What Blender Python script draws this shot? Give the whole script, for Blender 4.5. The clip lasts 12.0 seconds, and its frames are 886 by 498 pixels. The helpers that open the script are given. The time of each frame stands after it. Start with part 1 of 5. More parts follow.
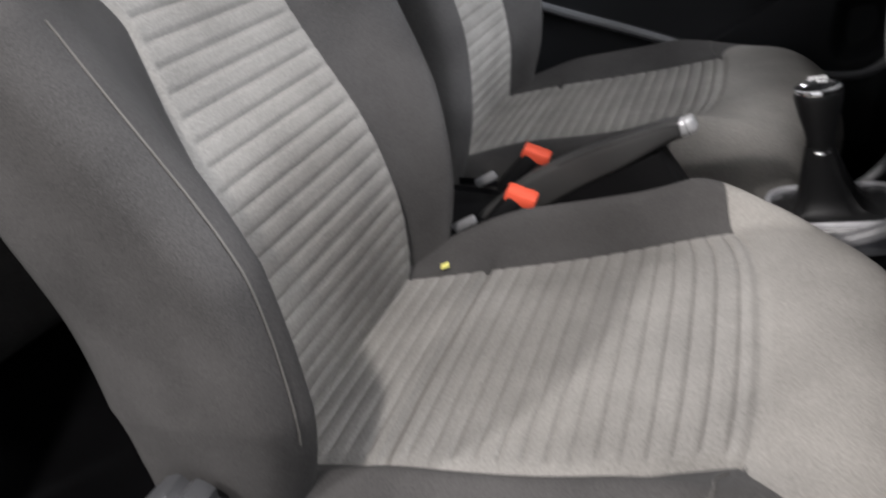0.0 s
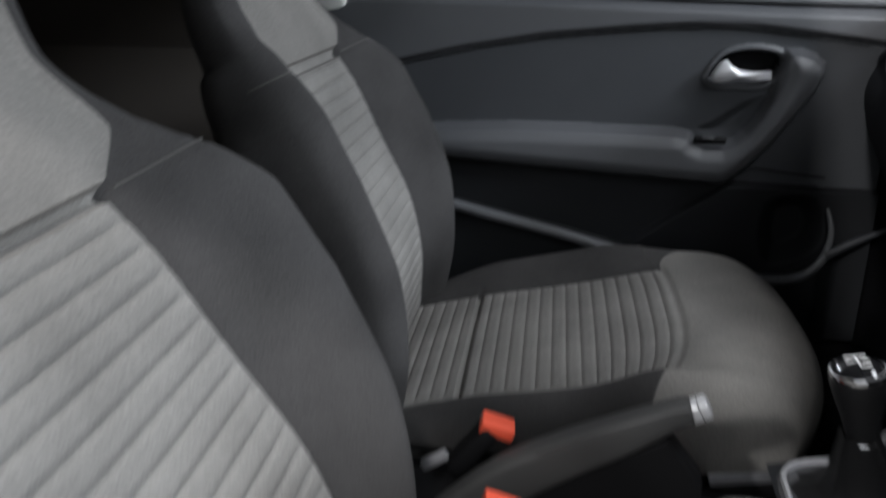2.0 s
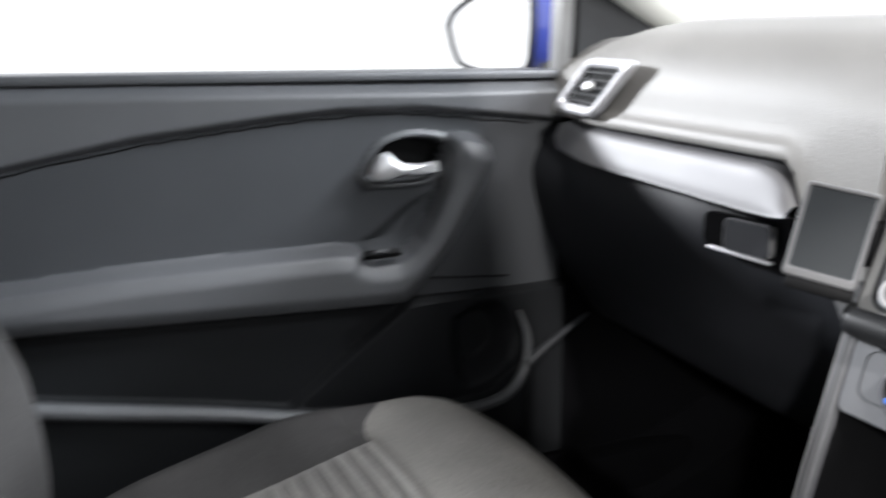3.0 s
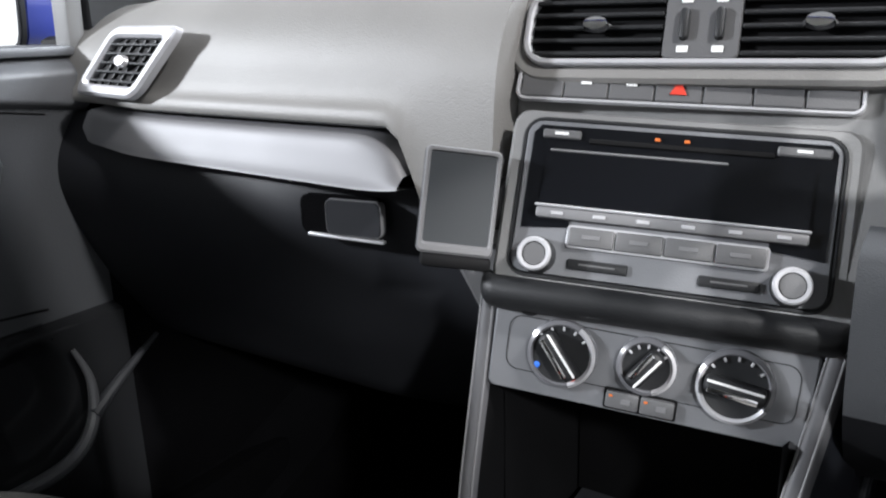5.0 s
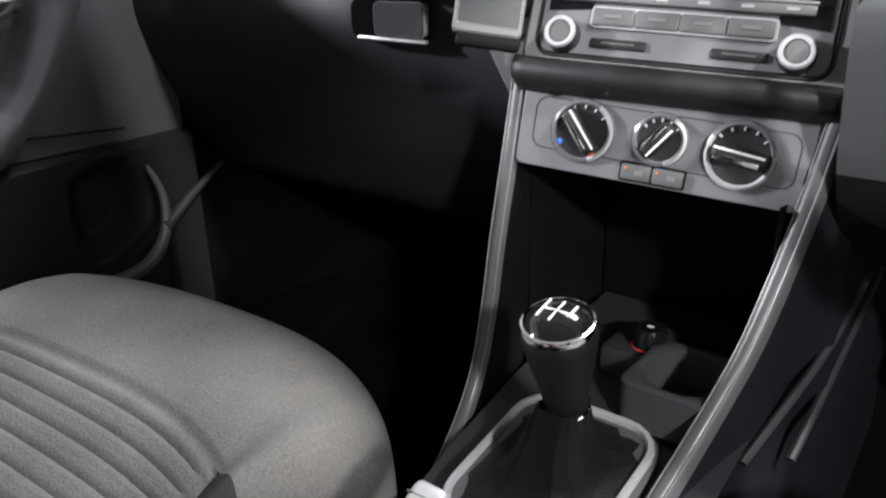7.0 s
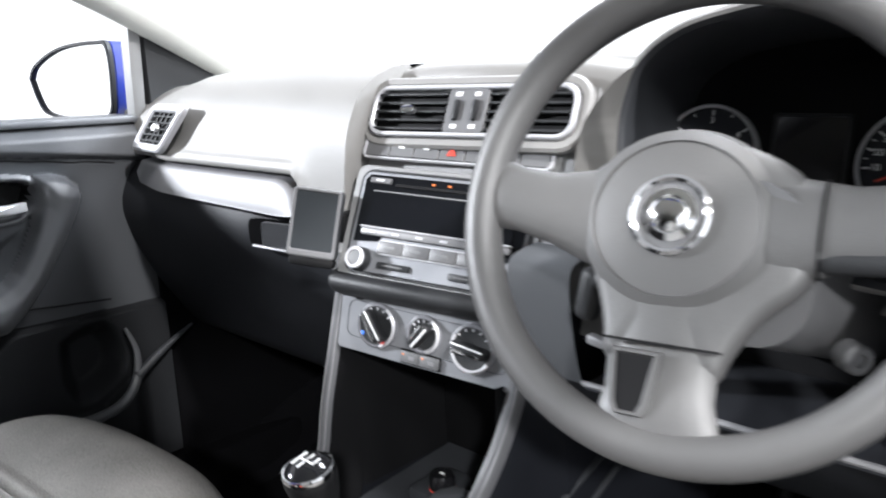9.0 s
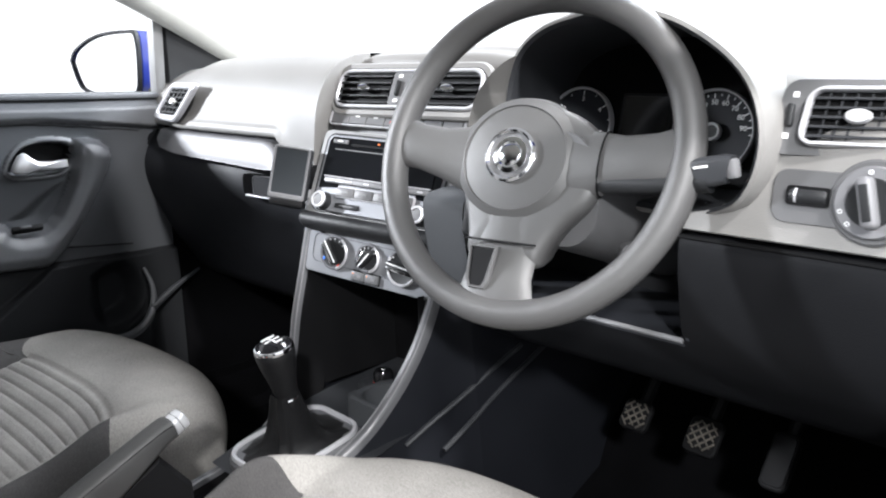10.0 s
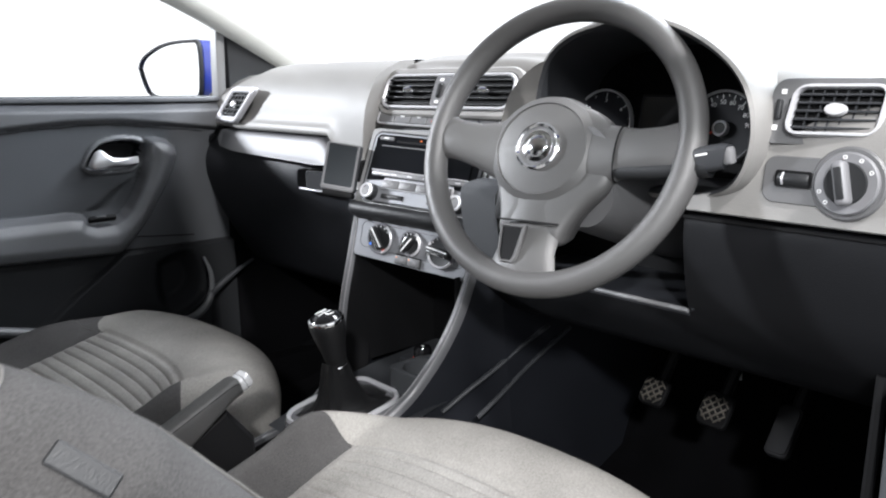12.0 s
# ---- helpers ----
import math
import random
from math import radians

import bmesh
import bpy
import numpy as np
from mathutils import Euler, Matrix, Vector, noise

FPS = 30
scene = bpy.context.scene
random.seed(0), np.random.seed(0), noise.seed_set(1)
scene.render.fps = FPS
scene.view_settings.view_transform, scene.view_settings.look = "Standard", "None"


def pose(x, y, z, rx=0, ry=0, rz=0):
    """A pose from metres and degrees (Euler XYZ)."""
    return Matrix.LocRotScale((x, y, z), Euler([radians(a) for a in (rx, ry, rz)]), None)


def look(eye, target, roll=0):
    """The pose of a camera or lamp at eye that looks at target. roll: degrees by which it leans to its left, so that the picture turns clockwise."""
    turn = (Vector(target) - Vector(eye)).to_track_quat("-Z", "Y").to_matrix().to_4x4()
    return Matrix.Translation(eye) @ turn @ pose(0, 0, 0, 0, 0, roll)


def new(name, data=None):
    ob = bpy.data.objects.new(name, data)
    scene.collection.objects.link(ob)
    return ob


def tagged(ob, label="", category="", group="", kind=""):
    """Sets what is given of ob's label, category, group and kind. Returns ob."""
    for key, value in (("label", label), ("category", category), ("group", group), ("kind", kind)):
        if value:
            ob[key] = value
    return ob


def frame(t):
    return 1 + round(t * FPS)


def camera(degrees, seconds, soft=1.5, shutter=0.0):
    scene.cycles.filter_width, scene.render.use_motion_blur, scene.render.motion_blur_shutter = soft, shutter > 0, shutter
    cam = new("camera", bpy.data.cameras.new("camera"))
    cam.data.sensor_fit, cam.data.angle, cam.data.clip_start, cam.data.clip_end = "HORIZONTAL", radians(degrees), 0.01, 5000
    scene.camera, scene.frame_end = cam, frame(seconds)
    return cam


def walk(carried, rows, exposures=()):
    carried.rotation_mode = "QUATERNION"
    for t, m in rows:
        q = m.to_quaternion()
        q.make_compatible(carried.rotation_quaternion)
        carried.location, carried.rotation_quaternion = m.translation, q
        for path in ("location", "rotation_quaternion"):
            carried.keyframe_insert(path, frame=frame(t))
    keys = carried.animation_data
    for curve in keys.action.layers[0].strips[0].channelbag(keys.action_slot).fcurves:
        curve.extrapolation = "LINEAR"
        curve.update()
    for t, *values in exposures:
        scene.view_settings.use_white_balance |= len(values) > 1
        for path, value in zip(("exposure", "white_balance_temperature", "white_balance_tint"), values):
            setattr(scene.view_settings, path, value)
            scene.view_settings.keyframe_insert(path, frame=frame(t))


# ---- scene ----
cam = camera(57.0, 12.0, soft=2.0, shutter=0.5)
PATH = [
    (0, (1.013, 0.02, 1.0), (-0.613, -0.685, 0.073), -3.1),
    (0.5, (1.049, 0.039, 1.004), (-0.583, -0.496, -0.02), -2.0),
    (0.8, (1.053, 0.037, 1.012), (-0.592, -0.457, -0.013), -1.6),
    (1, (1.043, 0.031, 1.01), (-0.625, -0.477, 0.029), -1.8),
    (1.5, (0.943, -0.048, 1.027), (-0.799, -0.587, 0.207), -1.8),
    (2, (0.764, -0.194, 1.083), (-1.084, -0.546, 0.404), -0.2),
    (2.5, (0.526, -0.321, 1.069), (-1.39, -0.163, 0.518), 1.6),
    (3, (0.337, -0.318, 1.073), (-1.456, 0.397, 0.551), -1.2),
    (3.2, (0.268, -0.315, 1.064), (-1.399, 0.672, 0.565), -1.6),
    (3.5, (0.21, -0.31, 1.069), (-1.245, 0.974, 0.584), -2.1),
    (3.6, (0.196, -0.302, 1.072), (-1.179, 1.071, 0.6), -2.2),
    (5.3, (0.181, -0.287, 1.046), (-0.872, 1.296, 0.425), -2.1),
    (5.5, (0.191, -0.29, 1.05), (-0.874, 1.238, 0.323), -2.3),
    (6, (0.198, -0.33, 1.006), (-0.849, 1.172, 0.201), -2.2),
    (6.5, (0.222, -0.358, 0.94), (-0.883, 1.111, 0.152), -0.9),
    (8.3, (0.413, -0.338, 1.052), (-0.851, 1.077, 0.419), -3.3),
    (8.5, (0.456, -0.348, 1.043), (-0.821, 1.102, 0.526), -2.3),
    (9, (0.605, -0.343, 1.083), (-0.76, 1.046, 0.628), -2.4),
    (9.5, (0.763, -0.403, 1.082), (-0.627, 0.963, 0.633), -2.2),
    (10, (0.881, -0.469, 1.069), (-0.517, 0.886, 0.612), -1.1),
    (10.5, (0.93, -0.492, 1.069), (-0.5, 0.834, 0.624), -0.9),
    (11, (0.941, -0.504, 1.07), (-0.508, 0.809, 0.648), -1.3),
    (11.5, (0.95, -0.522, 1.068), (-0.497, 0.793, 0.651), -1.1),
    (12, (0.974, -0.556, 1.059), (-0.49, 0.738, 0.631), -1.0),
]
walk(cam, [(t, look(eye, target, roll)) for t, eye, target, roll in PATH], [(0, 0.1, 6480, 13), (1.0, 0.1, 6480, 13), (1.5, -0.08, 6350, 11), (2.0, -0.3, 6200, 10), (2.5, 0.12, 6500, 11), (3.0, 0.72, 6350, 10), (3.7, 0.9, 6350, 10), (5.3, 0.48, 6200, 10), (6.0, 0.68, 6250, 10), (6.5, 0.72, 6350, 11), (8.5, 1.04, 6150, 10), (9.0, 1.12, 6180, 10), (9.5, 1.08, 6200, 10), (10.5, 0.9, 6200, 10), (12, 0.74, 6200, 10)])

# ---- world and lamps ----
world = bpy.data.worlds.new("world")
scene.world = world
world.use_nodes = True
# white booth walls all round, dimmer towards the ceiling
up = world.node_tree.nodes.new("ShaderNodeTexCoord")
axes = world.node_tree.nodes.new("ShaderNodeSeparateXYZ")
fade = world.node_tree.nodes.new("ShaderNodeMapRange")
fade.interpolation_type = "SMOOTHSTEP"
for socket, value in (("From Min", 0.22), ("From Max", 0.85), ("To Min", 1.0), ("To Max", 0.25)):
    fade.inputs[socket].default_value = value
tone = world.node_tree.nodes.new("ShaderNodeVectorMath")
tone.operation = "SCALE"
tone.inputs[0].default_value = (0.985, 0.99, 1.0)
for a, b in ((up.outputs["Generated"], axes.inputs[0]), (axes.outputs["Z"], fade.inputs["Value"]), (fade.outputs["Result"], tone.inputs["Scale"]), (tone.outputs["Vector"], world.node_tree.nodes["Background"].inputs[0])):
    world.node_tree.links.new(a, b)
world.node_tree.nodes["Background"].inputs[1].default_value = 0.95


def ceiling_lamp(loc, target, w, h, power, col):
    data = bpy.data.lights.new("booth_lamp", "AREA")
    data.shape, data.size, data.size_y, data.energy, data.color = "RECTANGLE", w, h, power, col
    ob = new("booth_lamp", data)
    ob.matrix_world = look(loc, target)
    return ob


ceiling_lamp((2.5, -2.0, 2.4), (0.0, 0.2, 0.7), 0.18, 0.18, 78, (1.0, 0.98, 0.95))
ceiling_lamp((3.0, -1.2, 3.0), (0.0, 0.3, 0.7), 0.2, 0.2, 12, (1.0, 0.97, 0.94))
ceiling_lamp((2.2, -0.3, 3.0), (0.3, 0.0, 0.6), 0.14, 0.14, 86, (1.0, 0.96, 0.92))
ceiling_lamp((1.5, 1.5, 2.5), (0.3, -0.2, 0.7), 0.14, 0.14, 20, (0.94, 0.97, 1.0))
ceiling_lamp((0.1, 1.4, 3.0), (0.1, 0.4, 0.9), 1.0, 0.5, 45, (0.97, 0.98, 1.0))
ceiling_lamp((0.35, 2.3, 2.35), (0.2, -0.3, 0.95), 0.7, 0.35, 100, (0.90, 0.95, 1.0))
ceiling_lamp((-2.6, -1.6, 1.9), (-0.3, 0.2, 0.9), 0.2, 0.2, 118, (0.97, 0.98, 1.0))

# ---- materials ----


def material(name, color, rough=0.6, metal=0.0, grain=0.0, grain_scale=600.0, mottle=0.12, mottle_scale=9.0, coat=0.0, weave=0.0, spec=0.5):
    m = bpy.data.materials.new(name)
    m.use_nodes = True
    nt = m.node_tree
    b = nt.nodes["Principled BSDF"]
    b.inputs["Roughness"].default_value = rough
    b.inputs["Metallic"].default_value = metal
    b.inputs["Coat Weight"].default_value = coat
    b.inputs["Specular IOR Level"].default_value = spec
    tc = nt.nodes.new("ShaderNodeTexCoord")
    big = nt.nodes.new("ShaderNodeTexNoise")
    big.inputs["Scale"].default_value, big.inputs["Detail"].default_value = mottle_scale, 5
    fine = nt.nodes.new("ShaderNodeTexNoise")
    fine.inputs["Scale"].default_value, fine.inputs["Detail"].default_value = grain_scale, 2
    for n in (big, fine):
        nt.links.new(tc.outputs["Object"], n.inputs["Vector"])
    add = nt.nodes.new("ShaderNodeMath")
    add.operation = "MULTIPLY_ADD"
    nt.links.new(fine.outputs["Fac"], add.inputs[0])
    add.inputs[1].default_value = 0.9 if weave else 0.25
    nt.links.new(big.outputs["Fac"], add.inputs[2])
    ramp = nt.nodes.new("ShaderNodeMapRange")
    ramp.inputs["From Min"].default_value, ramp.inputs["From Max"].default_value = (0.65, 1.25) if weave else (0.35, 0.95)
    ramp.inputs["To Min"].default_value, ramp.inputs["To Max"].default_value = 1 - mottle, 1 + mottle
    nt.links.new(add.outputs[0], ramp.inputs["Value"])
    mul = nt.nodes.new("ShaderNodeVectorMath")
    mul.operation = "SCALE"
    mul.inputs[0].default_value = color
    nt.links.new(ramp.outputs["Result"], mul.inputs["Scale"])
    nt.links.new(mul.outputs["Vector"], b.inputs["Base Color"])
    rr = nt.nodes.new("ShaderNodeMapRange")
    rr.inputs["To Min"].default_value, rr.inputs["To Max"].default_value = max(rough - 0.08, 0.02), min(rough + 0.08, 1)
    nt.links.new(big.outputs["Fac"], rr.inputs["Value"])
    nt.links.new(rr.outputs["Result"], b.inputs["Roughness"])
    if grain:
        bump = nt.nodes.new("ShaderNodeBump")
        bump.inputs["Strength"].default_value, bump.inputs["Distance"].default_value = grain, 0.001
        nt.links.new(fine.outputs["Fac"], bump.inputs["Height"])
        nt.links.new(bump.outputs["Normal"], b.inputs["Normal"])
    return m


def glow(name, color, strength):
    m = material(name, color, 0.4)
    b = m.node_tree.nodes["Principled BSDF"]
    b.inputs["Emission Color"].default_value = (*color, 1)
    b.inputs["Emission Strength"].default_value = strength
    return m


M_INSERT = material("ribbed_seat_fabric", (0.20, 0.193, 0.182), 0.95, grain=0.9, grain_scale=420, weave=1, mottle=0.28, spec=0.2)
M_PLAIN = material("plain_seat_fabric", (0.19, 0.182, 0.170), 0.95, grain=0.9, grain_scale=420, weave=1, mottle=0.28, spec=0.2)
M_BOLSTER = material("charcoal_seat_fabric", (0.044, 0.0425, 0.042), 0.92, grain=0.6, grain_scale=700, weave=1, mottle=0.42, spec=0.25)
M_THREAD = material("seam_thread", (0.085, 0.081, 0.075), 0.85)
M_PAD = material("soft_dash_plastic", (0.195, 0.190, 0.183), 0.5, grain=0.35, grain_scale=700, mottle=0.08)
M_GREY = material("grey_console_plastic", (0.098, 0.098, 0.101), 0.45, grain=0.25, grain_scale=900, mottle=0.06)
M_STACK = material("stack_plastic", (0.20, 0.20, 0.20), 0.5, metal=0.25, spec=0.6, grain=0.3, grain_scale=900, mottle=0.06)
M_DARK = material("black_grained_plastic", (0.014, 0.0147, 0.016), 0.5, spec=0.35, grain=0.3, grain_scale=800, mottle=0.1)
M_PANEL = material("satin_dark_panel", (0.0165, 0.0175, 0.0208), 0.58, spec=0.22, grain=0.2, grain_scale=900, mottle=0.08)
# knee panel plastic, darkened to include the shade under the dash
M_KNEE_SHADED = material("shaded_knee_plastic", (0.0058, 0.0061, 0.0072), 0.6, spec=0.14, grain=0.3, grain_scale=800, mottle=0.1)
M_DOOR = material("door_plastic", (0.077, 0.079, 0.084), 0.45, spec=0.5, grain=0.35, grain_scale=800, mottle=0.08)
# door plastic again, darkened for the shade below the armrest
M_DOOR_SHADED = material("shaded_door_plastic", (0.012, 0.0127, 0.014), 0.6, spec=0.15, grain=0.35, grain_scale=800, mottle=0.1)
M_RIM = material("bright_grey_rim", (0.50, 0.50, 0.52), 0.32, metal=0.3, mottle=0.04)
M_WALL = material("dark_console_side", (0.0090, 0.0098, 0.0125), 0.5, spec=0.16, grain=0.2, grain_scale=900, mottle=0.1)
M_CRAIL = material("satin_console_rail", (0.085, 0.085, 0.090), 0.36, mottle=0.06)
M_CUP = material("dark_tray_plastic", (0.026, 0.0275, 0.031), 0.5, grain=0.2, grain_scale=900, mottle=0.08)
M_CLEAR = material("clear_grey_dial_rim", (0.13, 0.13, 0.14), 0.2, coat=0.4, mottle=0.05)
M_DOORC = material("door_fabric_panel", (0.043, 0.0455, 0.0495), 0.75, spec=0.3, grain=0.4, grain_scale=900, mottle=0.1)
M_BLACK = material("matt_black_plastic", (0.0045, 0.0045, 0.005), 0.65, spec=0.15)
M_GLOSS = material("gloss_black", (0.008, 0.008, 0.009), 0.08, mottle=0.02)
M_DISPLAY = material("display_glass", (0.005, 0.0055, 0.007), 0.10, spec=0.5, mottle=0.03)
M_SILVER = material("satin_silver_trim", (0.62, 0.62, 0.63), 0.35, metal=0.45, mottle=0.05)
M_TRIM = material("grey_metallic_dash_trim", (0.17, 0.17, 0.178), 0.55, metal=0.2, mottle=0.05)
M_RAIL = material("grey_console_rail", (0.15, 0.15, 0.155), 0.4, metal=0.0, mottle=0.05)
M_PLATE = material("heater_plate_grey", (0.20, 0.205, 0.218), 0.5, metal=0.6, spec=0.5, mottle=0.05, grain=0.2, grain_scale=900)
M_CHROME = material("chrome", (0.85, 0.85, 0.86), 0.1, metal=1.0, mottle=0.03)
M_RUBBER = material("wheel_rim_grip", (0.065, 0.064, 0.064), 0.44, grain=0.3, grain_scale=1200, mottle=0.08)
M_HUB = material("wheel_hub_plastic", (0.072, 0.071, 0.071), 0.45, grain=0.3, grain_scale=1000, mottle=0.06)
M_LEATHER = material("gaiter_leather", (0.008, 0.008, 0.0085), 0.45, spec=0.3, grain=0.6, grain_scale=500)
M_RED = material("buckle_red", (0.75, 0.10, 0.05), 0.35, mottle=0.08)
M_YELLOW = material("yellow_tag", (0.75, 0.72, 0.2), 0.7)
# black carpet taken down further, so footwell and recess shade is in it
M_CARPET_SHADE = material("black_carpet_and_shade", (0.0035, 0.0035, 0.004), 0.98, spec=0.03, grain=1.0, grain_scale=700, mottle=0.3)
M_CREAM = material("pale_pillar_fabric", (0.66, 0.66, 0.62), 0.9, grain=0.4, grain_scale=900, mottle=0.05)
M_BLUE = material("blue_car_paint", (0.015, 0.03, 0.22), 0.25, coat=0.8, mottle=0.04)
M_MIRROR = material("mirror_glass", (0.95, 0.95, 0.95), 0.02, metal=1.0, mottle=0.0)
M_PEDAL = material("worn_pedal_rubber", (0.085, 0.076, 0.064), 0.75, mottle=0.5, mottle_scale=60)
M_SEATBACKBROWN = material("rear_trim_fabric", (0.05, 0.042, 0.035), 0.9, mottle=0.15)
M_FLOOR = material("booth_floor", (0.12, 0.12, 0.12), 0.5, mottle=0.08)
M_WHITE = material("white_marking", (0.75, 0.75, 0.75), 0.5)
# near-black that carries the shade of the inner seat flanks and accelerator
M_SHADED_MATT = material("shaded_matt_black", (0.010, 0.010, 0.0105), 0.95, grain=0.5, grain_scale=700, mottle=0.2, spec=0.1)
M_COVER = material("dark_recliner_plastic", (0.040, 0.041, 0.044), 0.42, grain=0.3, grain_scale=800, mottle=0.1)
M_GRIP = material("handbrake_grip", (0.040, 0.0395, 0.039), 0.5, grain=0.4, grain_scale=900, mottle=0.1)
M_ORANGE = glow("orange_backlight", (0.55, 0.14, 0.03), 0.15)
M_REDMARK = material("hazard_red", (0.6, 0.05, 0.03), 0.4)
M_BLUEMARK = material("cold_blue_mark", (0.05, 0.2, 0.8), 0.4)
M_LCD = material("screen_grey", (0.030, 0.034, 0.038), 0.35, spec=0.4, mottle=0.03)

# ---- building helpers ----
BASE = {}


def thing(name, label, category, base=(0, 0, 0), group="", kind=""):
    ob = new(name)
    ob.matrix_basis = Matrix.Translation(base)
    BASE[ob.name] = Matrix.Translation(base)
    return tagged(ob, label, category, group, kind)


def part(name, bm, mat, parent=None, label="", smooth=True, angle=35):
    me = bpy.data.meshes.new(name)
    bmesh.ops.remove_doubles(bm, verts=bm.verts, dist=1e-6)
    bmesh.ops.recalc_face_normals(bm, faces=bm.faces)
    w = BASE[parent.name] if parent else Matrix()
    bm.transform(w.inverted())
    if smooth:
        for f in bm.faces:
            f.smooth = True
        for e in bm.edges:
            if len(e.link_faces) == 2 and e.calc_face_angle(0) > radians(angle):
                e.smooth = False
    bm.to_mesh(me)
    bm.free()
    me.materials.append(mat)
    ob = new(name, me)
    if parent:
        ob.parent = parent
    BASE[ob.name] = w
    if label:
        tagged(ob, label)
    return ob


def rbox(size, m, bevel=0.004, seg=2, bm=None):
    """A bevelled box of that size, centred, at the pose m."""
    bm = bm or bmesh.new()
    got = bmesh.ops.create_cube(bm, size=1)["verts"]
    bmesh.ops.scale(bm, vec=size, verts=got)
    if bevel:
        edges = list({e for v in got for e in v.link_edges})
        out = bmesh.ops.bevel(bm, geom=edges, offset=min(bevel, min(size) * 0.49), segments=seg, affect="EDGES", profile=0.5)
        got = list({v for f in out["faces"] for v in f.verts} | {v for v in got if v.is_valid})
    bmesh.ops.transform(bm, matrix=m, verts=got)
    return bm


def rounded(w, h, r, n=5, cx=0, cy=0):
    """The corner points of a rounded rectangle, anticlockwise."""
    out = []
    for sx, sy, a0 in ((1, 1, 0), (-1, 1, 90), (-1, -1, 180), (1, -1, 270)):
        for k in range(n + 1):
            a = radians(a0 + 90 * k / n)
            out.append((cx + sx * (w / 2 - r) + r * math.cos(a), cy + sy * (h / 2 - r) + r * math.sin(a)))
    return out


def prism(pts, depth, m, bevel=0.0, bm=None):
    """A plate: the outline pts in local x, y, from z = 0 to depth, its front edge chamfered."""
    bm = bm or bmesh.new()
    cx, cy = sum(p[0] for p in pts) / len(pts), sum(p[1] for p in pts) / len(pts)
    rings = [(0, 1.0), (depth - bevel, 1.0)] + ([(depth, None)] if bevel else [])
    rows = []
    for z, s in rings:
        row = []
        for x, y in pts:
            if s is None:
                d = math.hypot(x - cx, y - cy) or 1
                k = max(1 - bevel / d, 0.1)
                row.append(bm.verts.new(m @ Vector((cx + (x - cx) * k, cy + (y - cy) * k, z))))
            else:
                row.append(bm.verts.new(m @ Vector((x, y, z))))
        rows.append(row)
    n = len(pts)
    for a, b in zip(rows, rows[1:]):
        for i in range(n):
            bm.faces.new((a[i], a[(i + 1) % n], b[(i + 1) % n], b[i]))
    bm.faces.new(rows[0][::-1])
    bm.faces.new(rows[-1])
    return bm


def frame_ring(outer, inner, depth, m, bm=None, bevel=0.0015):
    """A flat ring between two outlines of equal length."""
    bm = bm or bmesh.new()
    n = len(outer)

    def row(pts, z, mix=0.0):
        return [bm.verts.new(m @ Vector((x + (q[0] - x) * mix, y + (q[1] - y) * mix, z))) for (x, y), q in zip(pts, inner if pts is outer else outer)]

    rows = [row(outer, 0), row(outer, depth - bevel), row(outer, depth, 0.25), row(inner, depth, 0.25), row(inner, depth - bevel), row(inner, 0)]
    for a, b in zip(rows, rows[1:] + rows[:1]):
        for i in range(n):
            bm.faces.new((a[i], a[(i + 1) % n], b[(i + 1) % n], b[i]))
    return bm


def lathe(profile, m, n=32, bm=None, a0=0.0, a1=360.0):
    """Turns the profile of (radius, z) about the local z."""
    bm = bm or bmesh.new()
    full = a1 - a0 >= 360
    cols = n if full else n + 1
    rows = []
    for r, z in profile:
        if r < 1e-6:
            rows.append([bm.verts.new(m @ Vector((0, 0, z)))] * cols)
        else:
            rows.append([bm.verts.new(m @ Vector((r * math.cos(radians(a0 + (a1 - a0) * k / n)), r * math.sin(radians(a0 + (a1 - a0) * k / n)), z))) for k in range(cols)])
    for a, b in zip(rows, rows[1:]):
        for i in range(cols if full else cols - 1):
            j = (i + 1) % cols
            vs = []
            for v in (a[i], a[j], b[j], b[i]):
                if v not in vs:
                    vs.append(v)
            if len(vs) > 2:
                bm.faces.new(vs)
    return bm


def spline(pts, n=8):
    """A smooth line through the points (Catmull-Rom)."""
    pts = [Vector(p) for p in pts]
    out = []
    for i in range(len(pts) - 1):
        p0, p1, p2, p3 = pts[max(i - 1, 0)], pts[i], pts[i + 1], pts[min(i + 2, len(pts) - 1)]
        for k in range(n):
            t = k / n
            out.append(0.5 * (2 * p1 + (p2 - p0) * t + (2 * p0 - 5 * p1 + 4 * p2 - p3) * t * t + (3 * p1 - p0 - 3 * p2 + p3) * t**3))
    out.append(pts[-1])
    return out


def tube(pts, r, n=10, closed=False, flat=1.0, up=(0, 0, 1), bm=None):
    """A rod along the points; r a radius or a list; flat squeezes it across the up direction."""
    bm = bm or bmesh.new()
    pts = [Vector(p) for p in pts]
    c = len(pts)
    rows = []
    for i, p in enumerate(pts):
        t = (pts[(i + 1) % c] - pts[i - 1]) if closed or 0 < i < c - 1 else (pts[1] - pts[0] if i == 0 else pts[-1] - pts[-2])
        t.normalize()
        s = t.cross(Vector(up)).normalized()
        u = s.cross(t)
        rad = r[i] if isinstance(r, (list, tuple)) else r
        rows.append([bm.verts.new(p + rad * (math.cos(2 * math.pi * k / n) * s * flat + math.sin(2 * math.pi * k / n) * u)) for k in range(n)])
    for i in range(c if closed else c - 1):
        a, b = rows[i], rows[(i + 1) % c]
        for k in range(n):
            bm.faces.new((a[k], a[(k + 1) % n], b[(k + 1) % n], b[k]))
    if not closed:
        bm.faces.new(rows[0][::-1])
        bm.faces.new(rows[-1])
    return bm


